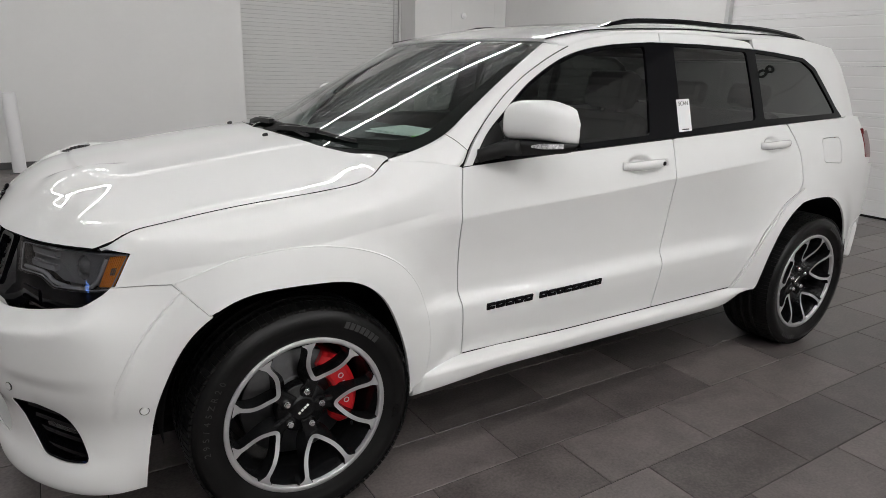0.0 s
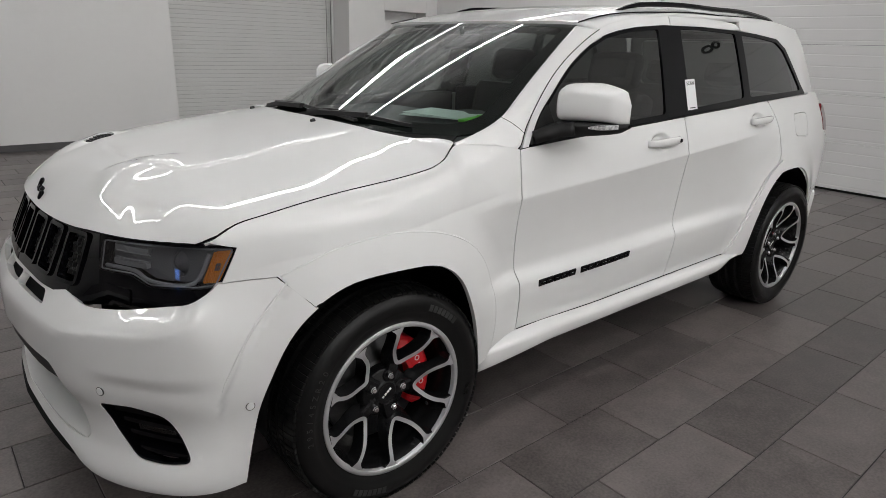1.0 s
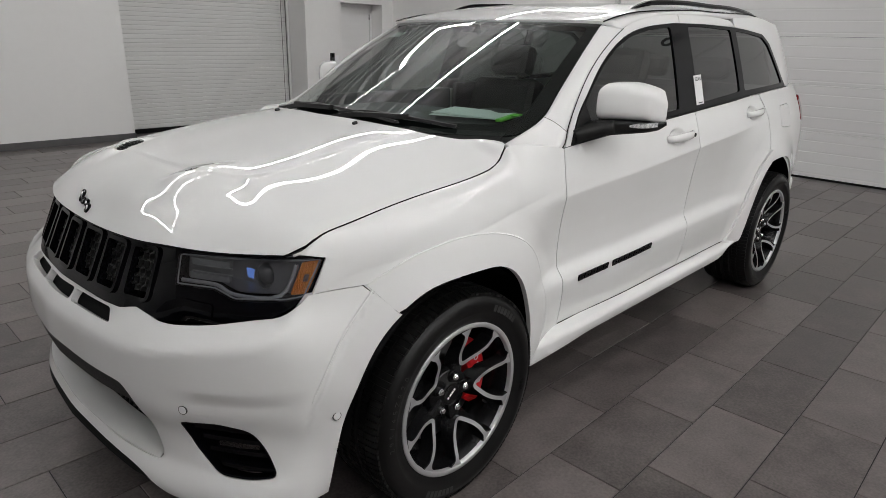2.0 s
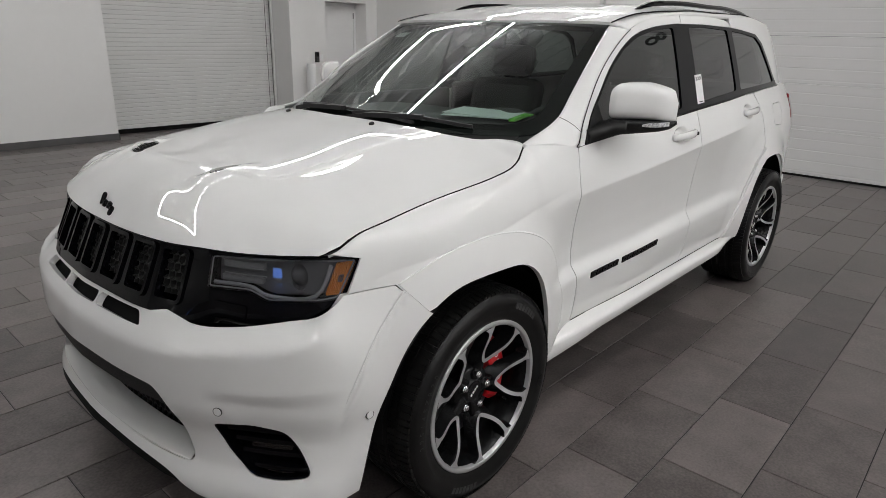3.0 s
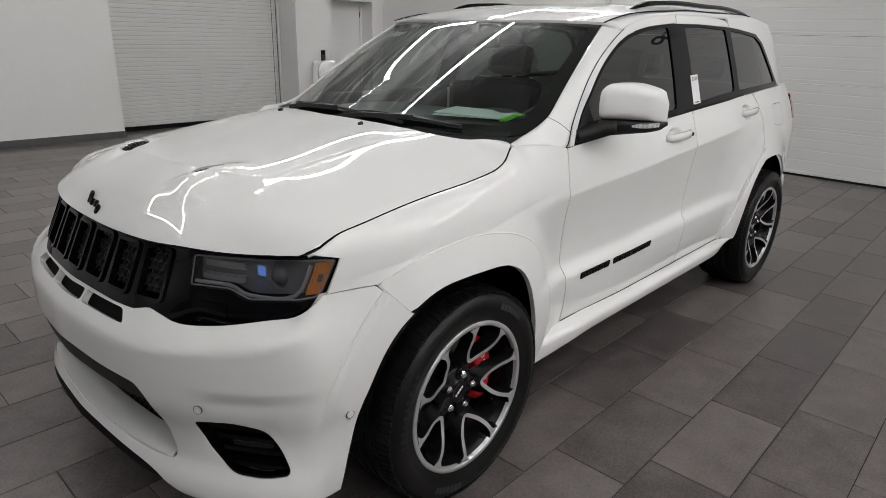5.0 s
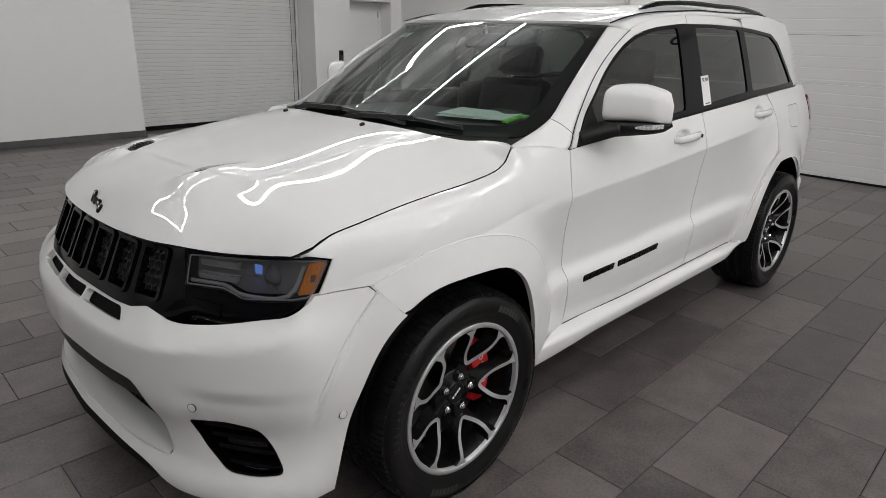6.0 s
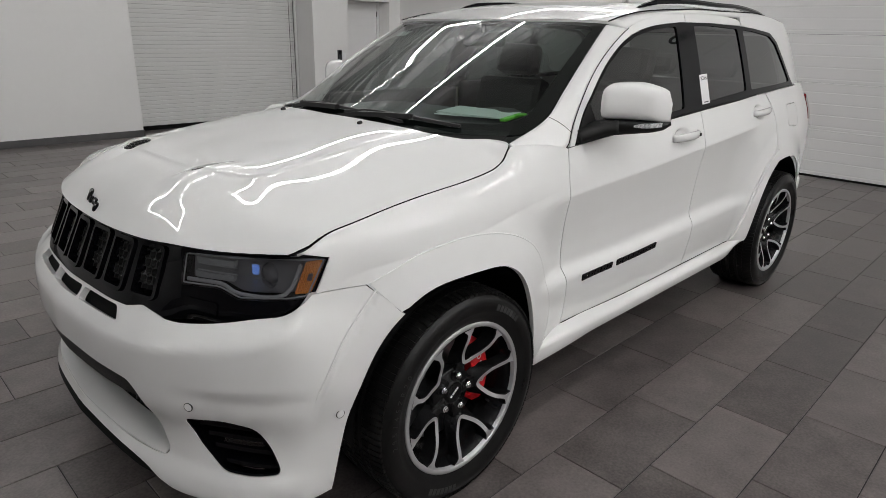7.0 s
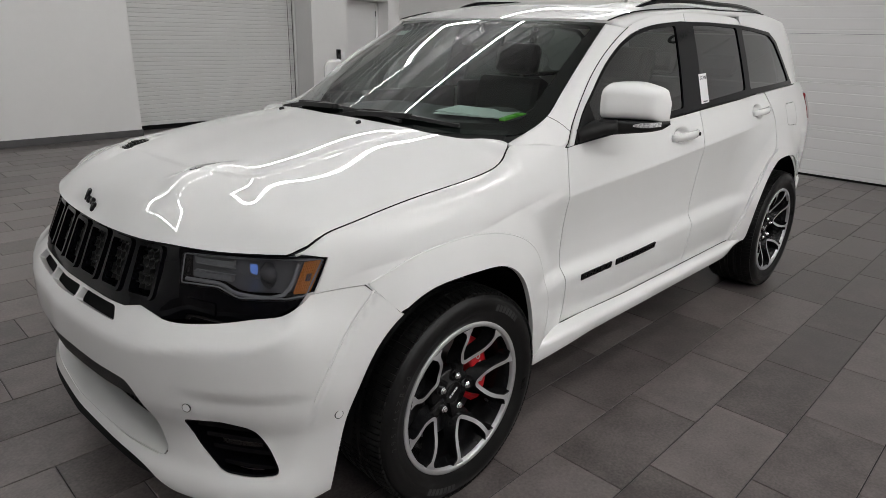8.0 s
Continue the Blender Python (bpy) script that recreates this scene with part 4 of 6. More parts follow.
        for z0, s0, s1, d in ((.472, .66, .85, .022), (.435, .68, .875, .020), (.398, .70, .89, .018), (.355, .74, .905, .014)):
            bm = bmesh.new()
            pts = [fascia(sg * s, z0 - .012 * (s - s0) / (s1 - s0), d + .012) for s in np.linspace(s0, s1, 9)]
            sweep(bm, pts, [(-.016, -.004), (.016, -.008), (.016, .006), (-.016, .004)])
            part("vent_blade", bm, GLOSS_BLACK, back)
        bm = bmesh.new()
        pts = [fascia(sg * s, .415, .022) for s in np.linspace(.73, .86, 6)]
        sweep(bm, pts, [(-.004, -.014), (.004, -.014), (.004, .014), (-.004, .014)])
        part("fog_lamp_glass", bm, LENS, back)
        for s0, z0 in ((x_to_s(-.475), .499), (.665, .545)):
            p, q = np.array(fascia(sg * s0, z0, -.0015)), np.array(fascia(sg * s0, z0, -.01))
            m = look(tuple(p), tuple(p + (p - q) * 5))
            bm = bmesh.new()
            lathe(bm, [(.0136, -.003), (.0134, .0006), (.0116, .0006), (.0114, -.002)], 24, m)
            part("sensor_ring", bm, DASH, b)
            bm = bmesh.new()
            disc(bm, .0112, -.004, .0016, 24, m)
            part("parking_sensor", bm, PAINT, b, "round white parking sensor")
        bm = bmesh.new()
        sweep(bm, [fascia(sg * flare_line(z), z, -.0005) for z in np.linspace(.853, .56, 16)], circle(.0036, 8), up=(-1, 0, 0), scales=[1] * 9 + list(np.linspace(1, .2, 7)))
        part("flare_edge", bm, PAINT, b, "rolled white edge of the bumper flare", True)


SLOTS = [i * .1475 for i in range(-3, 4)]
LAMP = [(.598, .948), (.80, .955), (1.03, .954), (1.098, .952), (1.034, .848), (.975, .842), (.80, .838), (.735, .862), (.582, .856)]
AMBER_O = [(1.035, .942), (1.092, .945), (1.044, .860), (.990, .856)]


def build_front_mask():
    def slot(c):
        return rounded([(c - .052, .805), (c + .052, .805), (c + .056, .942), (c - .056, .942)], .016, 3)
    top = [(0, .958), (.3, .957), (.55, .956), (.8, .957), (1.02, .960), (1.108, .960)]
    low = [(1.052, .862), (1.02, .836), (.93, .798), (.77, .765), (.62, .748), (.50, .752), (.42, .770), (.2, .774), (0, .776)]
    half = top + low
    outline = rounded(half + [(-s, z) for s, z in reversed(half[1:-1])], .004, 2)
    lampo = rounded(LAMP, .014, 3)
    holes = [slot(c) for c in SLOTS] + [lampo, [(-s, z) for s, z in lampo]]
    mk = panel("front_mask", outline, mask, GLOSS_BLACK, suv, (1,), holes=holes, step=.035, flange=.03, label="gloss black front mask with a seven-slot grille", center=(.2, 0, .8))[0]
    for c in SLOTS:
        o = slot(c)
        i = inset(o, .011)
        panel("slot_ring", inset(o, -.004), lambda s, z: mask(s, z, -.008), GLOSS_BLACK, mk, (1,), holes=[inset(o, .007)], step=.05, flange=.045, label="black slot surround", center=(.2, 0, .8))
        bm = bmesh.new()
        for a in range(-3, 4):
            for b in range(8):
                s0, z0 = c + a * .026 + (b % 2) * .013, .800 + b * .0215
                if abs(s0 - c) > .056 or not .802 < z0 < .948:
                    continue
                for k in range(3):
                    t = math.radians(30 + 60 * k)
                    q = Vector(mask(s0 + .0142 * math.cos(t), z0 + .0142 * math.sin(t), .022))
                    q2 = Vector(mask(s0 + .0142 * math.cos(t + math.pi / 3), z0 + .0142 * math.sin(t + math.pi / 3), .022))
                    sweep(bm, [q, q2], [(-.0022, -.008), (.0022, -.008), (.0022, .008), (-.0022, .008)], up=(-1, 0, 0))
        part("grille_mesh", bm, MESH, mk, "black honeycomb grille mesh")
    panel("grille_back", [(-.52, .77), (.52, .77), (.52, .96), (-.52, .96)], lambda s, z: mask(s, z, .075), DARK, mk, (1,), step=.1, flange=.004, center=(.2, 0, .8))
    for sg in BOTH:
        M = (lambda s, z, d=0.0, sg=sg: mask(sg * s, z, d))
        hl = thing("headlight", "", "")
        hl.parent = suv
        tagged(hl, "smoked headlight with an amber side marker")
        panel("lamp_housing", inset(lampo, -.004), lambda s, z: M(s, z, .068), BEZEL, hl, (1,), step=.06, flange=.002, center=(.2, 0, .8))
        panel("lamp_lens", inset(lampo, .0015), lambda s, z: M(s, z, -.004), LENS, hl, (1,), step=.06, flange=.004, label="clear smoked headlight lens", center=(.2, 0, .8))
        panel("side_marker", rounded(AMBER_O, .01, 3), lambda s, z: M(s, z, .006), AMBER, hl, (1,), step=.05, flange=.012, label="amber side marker", center=(.2, 0, .8))
        # inner bezel, light bars and projector
        bz = [(.600, .868), (.735, .872), (.80, .850), (.97, .852), (1.035, .938), (1.02, .953), (.605, .948)]
        panel("bezel", rounded(bz, .012, 3), lambda s, z: M(s, z, .035), BEZEL, hl, (1,), holes=[[(.90 + .036 * math.cos(a), .898 + .036 * math.sin(a)) for a in np.linspace(0, math.tau, 24)[:-1]]], step=.05, flange=.03, center=(.2, 0, .8))
        p, q = np.array(M(.90, .898, .055)), np.array(M(.90, .898, .04))
        m = look(tuple(p), tuple(p + (p - q) * 4))
        bm = bmesh.new()
        lathe(bm, [(.001, .020), (.012, .018), (.024, .010), (.031, -.004), (.036, -.006), (.037, .004), (.040, .004)], 28, m)
        part("projector", bm, BEZEL, hl, "round projector lens", True)
        for z0, s0, s1 in ((.925, .63, .78), (.885, .625, .775)):
            bm = bmesh.new()
            pts = [M(s, z0 + .0 * s, .030) for s in np.linspace(s0, s1, 6)]
            sweep(bm, pts, [(-.010, -.008), (.010, -.008), (.010, .008), (-.010, .008)])
            part("light_bar", bm, GUIDE, hl, "clear daytime light bar")
        bm = bmesh.new()
        lo = [M(s, z, .012) for s, z in spline([(.60, .870), (.73, .872), (.80, .850), (.96, .854), (1.02, .935)], 4)]
        sweep(bm, lo, circle(.006, 8))
        part("light_guide", bm, GUIDE, hl)
        # pale tube that draws the bright highlight along the edge of the lens
        bm = bmesh.new()
        sweep(bm, [M(s, z, .003) for s, z in inset(lampo, .005)], circle(.0022, 6), closed=True)
        part("lens_highlight", bm, GUIDE, hl, "pale strip drawn for the highlight along the lens edge")
        for z0 in (.914, .896):
            bm = bmesh.new()
            sweep(bm, [M(s, z0, .024) for s in np.linspace(.632, .785, 6)], circle(.0022, 6))
            part("bar_edge", bm, GUIDE, hl)
        panel("marker_window", rounded([(1.030, .892), (1.046, .892), (1.054, .912), (1.038, .912)], .003, 2), lambda s, z: M(s, z, .0015), DASH, hl, (1,), step=.05, flange=.002, label="small dark window in the marker", center=(.2, 0, .8))
        for i in range(7):
            f = (i + .5) / 7
            bm = bmesh.new()
            sweep(bm, [M(.998 + .040 * f + .040 * t - .004, .859 + .083 * t, .0035) for t in (0, .5, 1)], circle(.0022, 6))
            part("marker_rib", bm, AMBER, hl)
        panel("washer_cover", rounded([(.60, .775), (.72, .775), (.73, .822), (.61, .826)], .01, 3), lambda s, z: M(s, z, -.004), GLOSS_BLACK, hl, (1,), step=.06, flange=.006, label="headlight washer cover", center=(.2, 0, .8))


FRONT_GLASS_O = [(.715, 1.158), (.79, 1.262), (.88, 1.340), (.985, 1.418), (1.11, 1.484), (1.25, 1.533), (1.45, 1.567), (1.655, 1.582), (1.622, 1.212), (1.2, 1.190)]
REAR_GLASS_O = [(1.845, 1.590), (2.05, 1.594), (2.40, 1.586), (2.415, 1.262), (1.835, 1.226)]
QUARTER_GLASS_O = [(2.475, 1.584), (2.66, 1.576), (2.92, 1.555), (3.02, 1.510), (3.205, 1.318), (3.235, 1.282), (2.488, 1.262)]


def build_sides():
    sur = [(.672, 1.134), (.746, 1.237), (.834, 1.314), (.958, 1.412), (1.10, 1.491), (1.247, 1.545), (1.447, 1.581), (1.697, 1.601), (2.05, 1.606), (2.44, 1.600), (2.66, 1.592), (2.94, 1.572), (3.055, 1.522), (3.245, 1.320), (3.325, 1.258), (2.448, 1.228), (1.755, 1.195), (1.122, 1.162)]
    glasses = [rounded(g, .02, 3) for g in (FRONT_GLASS_O, REAR_GLASS_O, QUARTER_GLASS_O)]
    sur_o = rounded(sur, .015, 3)
    panel("window_surround", sur_o, cabin, TRIM_BLACK, suv, BOTH, holes=glasses, step=.06, flange=.012, deep=-.002, label="gloss black window surround and pillars")
    # doors
    fd = spline([(.640, .408), (.622, .63), (.612, .96), (.634, 1.128)], 6) + [(.68, 1.132), (1.122, 1.161), (1.735, 1.192)] + spline([(1.737, 1.185), (1.727, 1.065), (1.722, .81), (1.68, .556), (1.674, .43)], 6) + [(1.14, .413)]
    rd = spline([(1.682, .43), (1.688, .556), (1.730, .81), (1.735, 1.065), (1.745, 1.186)], 6) + [(1.76, 1.194), (2.448, 1.227), (2.66, 1.234)] + spline([(2.672, 1.224), (2.722, 1.095), (2.738, .965), (2.70, .905), (2.552, .820), (2.392, .63), (2.262, .425)], 6)
    doors = {}
    for nm, o, lb in (("front_door", fd, "white front door with a tinted window"), ("rear_door", rd, "white rear door with a tinted window")):
        rows = []
        for (xa, za), (xb, zb) in zip(o, o[1:] + o[:1]):
            n = max(1, int(math.hypot(xb - xa, zb - za) / .05))
            rows += [(xa + (xb - xa) * t / n, crease_z(xa + (xb - xa) * t / n, za + (zb - za) * t / n)) for t in range(n)]
        doors[nm] = panel(nm, rows, door_skin, PAINT, suv, BOTH, step=.020, step_v=.0085, gap=-.0015, flange=.02, label=lb, least=.06)
    for k, sg in enumerate(BOTH):
        panel("window_glass", inset(glasses[0], -.003), cabin, DOOR_GLASS, doors["front_door"][k], (sg,), step=.06, flange=.004, deep=.004)
        panel("window_glass", inset(glasses[1], -.003), cabin, SIDE_GLASS, doors["rear_door"][k], (sg,), step=.06, flange=.004, deep=.004)
        panel("quarter_glass", inset(glasses[2], -.003), cabin, SIDE_GLASS, suv, (sg,), step=.06, flange=.004, deep=.004, label="dark tinted quarter window")
        outer = spline([(.640, 1.134), (.72, 1.255), (.868, 1.390), (1.045, 1.497), (1.215, 1.570), (1.387, 1.608), (1.561, 1.630), (1.760, 1.643)], 5)
        inner = spline([(1.760, 1.6035), (1.697, 1.602), (1.447, 1.582), (1.247, 1.547), (1.10, 1.493), (.958, 1.414), (.834, 1.316), (.746, 1.239), (.672, 1.136)], 5)
        panel("door_frame", outer + inner, cabin, PAINT, doors["front_door"][k], (sg,), step=.05, flange=.012, deep=-.001)
        outer = spline([(1.767, 1.643), (2.104, 1.648), (2.36, 1.640), (2.44, 1.628), (2.466, 1.604)], 5)
        panel("door_frame", outer + [(2.05, 1.608), (1.767, 1.604)], cabin, PAINT, doors["rear_door"][k], (sg,), step=.05, flange=.012, deep=-.001)
        build_handle(doors["front_door"][k], sg, 1.405, 1.655, 1.099, True)
        build_handle(doors["rear_door"][k], sg, 2.378, 2.635, 1.145, False)
        # raised model lettering as plain bars
        widths = (.044, .046, .046, .046, .046, 0, .046, .046, .040, .044, .046, .046, .040, .040)
        x = .725
        for w in widths:
            if w:
                z = .603 + .030 * (x - .725)
                bm = bmesh.new()
                at = pose(x + w / 2, sg * (side_w(x, z) + .002), z, -sg * 10, -1.6, 0)
                for za, zb in ((-.0140, -.0020), (.0020, .0140)):
                    box(bm, (-w / 2 + .002, -.004, za), (w / 2 - .002, .004, zb), .002, at)
                box(bm, (-w / 2 + .002, -.0036, -.0060), (-w / 2 + .014, .0036, .0060), .001, at)
                if round(w * 1000) != 44:
                    box(bm, (w / 2 - .014, -.0036, -.0060), (w / 2 - .002, .0036, .0060), .001, at)
                part("lettering_bar", bm, TRIM_BLACK, doors["front_door"][k], "raised black lettering bar")
                x += w - .0015
            else:
                x += .030
    # quarter panels
    q = spline([(2.680, 1.236), (2.730, 1.095), (2.746, .965), (2.706, .898), (2.558, .812), (2.398, .622), (2.270, .425)], 6)
    q += [(2.29, .40), (2.438, .40)] + [p for p in REAR_ARCH if p[1] > .41]
    q += [(3.40, .52), (3.50, .63), (3.575, .655)] + [(3.585, .80), (3.585, 1.017), (3.512, 1.026), (3.498, 1.172), (3.545, 1.188), (3.52, 1.262), (3.35, 1.268), (3.325, 1.256), (2.9, 1.246)]
    flap = rounded([(2.965, 1.030), (3.178, 1.014), (3.182, 1.160), (2.967, 1.158)], .035, 5)
    for sg in BOTH:
        panel("quarter_panel", q[::-1], side, PAINT, suv, (sg,), holes=[flap] if sg < 0 else [], step=.024, gap=.0, flange=.009, label="white rear quarter panel with flared arch")
    d = [(3.25, 1.322), (3.33, 1.256), (3.52, 1.256), (3.485, 1.37), (3.40, 1.54), (3.30, 1.64), (2.9, 1.668), (2.47, 1.652), (2.472, 1.604), (2.66, 1.594), (2.94, 1.574), (3.058, 1.524)]
    panel("rear_pillar", rounded(d, .01, 2), cabin, PAINT, suv, BOTH, step=.05, flange=.014, deep=-.001, label="white rear roof pillar")
    for sg in BOTH:
        panel("fuel_door", inset(flap, .0035), side, PAINT, suv, (sg,), step=.05, flange=.012, deep=.0, label="white fuel filler flap") if sg < 0 else None
        panel("tail_light", rounded([(3.505, 1.030), (3.60, 1.022), (3.60, 1.180), (3.505, 1.168)], .015, 3), side, TAIL_RED, suv, (sg,), step=.05, flange=.03, deep=-.004, label="red tail light wrapping the corner")
    # roof band between door frames and roof
    for sg in BOTH:
        lo = [(x, cabin_w(x, z) - .003, z - .004) for x, z in spline([(1.19, 1.562), (1.28, 1.589), (1.387, 1.610), (1.561, 1.632), (1.76, 1.646), (2.104, 1.651), (2.44, 1.650), (2.9, 1.668), (3.30, 1.640)], 4)]
        hi = [(1.128 + (3.36 - 1.128) * i / (len(lo) - 1), .655 - .05 * smooth(2.6, 3.4, 1.128 + 2.232 * i / (len(lo) - 1)), 0) for i in range(len(lo))]
        hi = [(x, w, roof(x, w)[2]) for x, w, z in hi]
        midc = [((a[0] + b[0]) / 2, (a[1] + b[1]) / 2 + .006, (a[2] + b[2]) / 2 + .008) for a, b in zip(lo, hi)]
        loft("roof_side", [lo, midc, hi], PAINT, suv, (sg,), "white roof side rail")
        bm = bmesh.new()
        sweep(bm, [(x, sg * (w + .004), z + .0015) for x, w, z in hi[:-6]], circle(.0030, 6))
        part("roof_seam", bm, DARK, suv, "thin black line along the roof ditch seam")
    # windshield pillars and the cowl corners below them
    A = [(.372, .768, 1.163), (.435, .752, 1.172), (.503, .753, 1.192), (.558, .760, 1.216)] + [tuple(np.array(shield(.672, v)) + (0, .003, .004)) for v in (.16, .30, .45, .60, .75, .88, .975)]
    B = [(.362, .792, 1.158), (.44, .797, 1.156), (.53, .816, 1.148), (.618, .843, 1.133)] + [(x, cabin_w(x, z) + .002, z) for x, z in ((.672, 1.208), (.752, 1.293), (.845, 1.375), (.942, 1.441), (1.04, 1.494), (1.13, 1.536), (1.20, 1.564))]
    a, b = spline(A, 4), spline(B, 4)
    rows = []
    for t in np.linspace(0, 1, 9):
        k = math.sin(math.pi * t)
        rows.append([tuple(np.array(p) * (1 - t) + np.array(q) * t + np.array((-.006, .010, .010)) * k * float(np.interp(i / len(a), (0, .25, .45, 1), (.1, .45, .6, .15)))) for i, (p, q) in enumerate(zip(a, b))])
    loft("windshield_pillar", rows, PAINT, suv, BOTH, "white windshield pillar and cowl corner")
    for sg in BOTH:
        # black tube for the shade of the open gap between pillar and door frame
        bm = bmesh.new()
        sweep(bm, [(x, sg * (w + .0010), z + .0010) for x, w, z in b[12:]], circle(.0019, 6), up=(0, 1, 0))
        part("pillar_gap_shade", bm, DARK, suv, "black strip drawn for the shaded gap between pillar and door frame")
        bm = bmesh.new()
        sweep(bm, [(r[15][0], sg * (r[15][1] + .0002), r[15][2] + .0002) for r in rows], circle(.0010, 6), up=(0, 1, 0))
        part("pillar_joint", bm, DARK, suv, "fine joint between fender and pillar")
    # sills
    for sg in BOTH:
        # a black tube stands in for the shade in the gap under the doors
        bm = bmesh.new()
        sweep(bm, [(x, sg * (side_w(x, .4225) + .0015), .4215 + .004 * (x - .64)) for x in np.linspace(.64, 2.26, 24)], circle(.0020, 6))
        part("sill_gap_shade", bm, DARK, suv, "black strip drawn for the shade under the doors")
        bm = bmesh.new()
        sec = [(.865, .425), (.918, .4175), (.932, .412), (.9385, .404), (.9400, .396), (.9345, .364), (.931, .357), (.922, .350), (.908, .346), (.80, .343)]
        rings = []
        for x in np.linspace(.405, 2.44, 36):
            k = .028 * (1 - smooth(.42, .75, x)) + .016 * smooth(2.10, 2.42, x)
            rings.append([bm.verts.new((x, sg * (w - k), z - (.02 if z > .38 else .040) * (1 - smooth(.42, .8, x)) + (.052 if z < .38 else .008) * ease(2.12, 2.46, x))) for w, z in sec])
        for p, r in zip(rings, rings[1:]):
            for i in range(len(sec) - 1):
                bm.faces.new((p[i], p[i + 1], r[i + 1], r[i]))
        bm.faces.new(rings[0])
        bm.faces.new(rings[-1])
        bmesh.ops.recalc_face_normals(bm, faces=bm.faces[:])
        ob = part("side_sill", bm, PAINT, suv, "white side sill")
        part("splash_guard", slab((.397, min(sg * .74, sg * .905), .335), (.4035, max(sg * .74, sg * .905), .46), .002), PLASTIC, suv, "black splash guard behind the wheel")
        for f in ob.data.polygons:
            f.use_smooth = len(f.vertices) == 4


def build_handle(door, sg, x0, x1, z, keyed):
    """A bowed pull handle, with a lock cover where it is keyed."""
    bm = bmesh.new()
    L = x1 - x0
    n = 14
    rings = []
    for i in range(n + 1):
        t = i / n
        x = x0 + L * t
        lift = .006 + .026 * math.sin(math.pi * min(1, max(0, t))) ** .45
        h = .016 + .005 * math.sin(math.pi * t)
        zz = z + .006 * (t - .5)
        w = side_w(x, zz)
        rings.append([bm.verts.new((x, sg * (w + lift + a), zz + b)) for a, b in ((-.006, -h), (.004, -h * .8), (.008, 0), (.004, h * .8), (-.006, h))])
    for p, r in zip(rings, rings[1:]):
        for i in range(5):
            bm.faces.new((p[i], p[(i + 1) % 5], r[(i + 1) % 5], r[i]))
    bm.faces.new(rings[0])
    bm.faces.new(rings[-1])
    bmesh.ops.recalc_face_normals(bm, faces=bm.faces[:])
    part("door_handle", bm, PAINT, door, "", True)
    if keyed:
        k = bmesh.new()
        disc(k, .009, 0, .004, 18, look((x1 - .03, sg * (side_w(x1 - .03, z) + .030), z + .002), (x1 - .03, sg * 5, z), 0) @ pose(0, 0, 0, 180))
        part("key_button", k, GLOSS_BLACK, door)
        k = slab((x1 + .004, sg * side_w(x1, z) - .012, z - .014), (x1 + .028, sg * side_w(x1, z) + .012, z + .016), .008)
        part("lock_cover", k, PAINT, door)


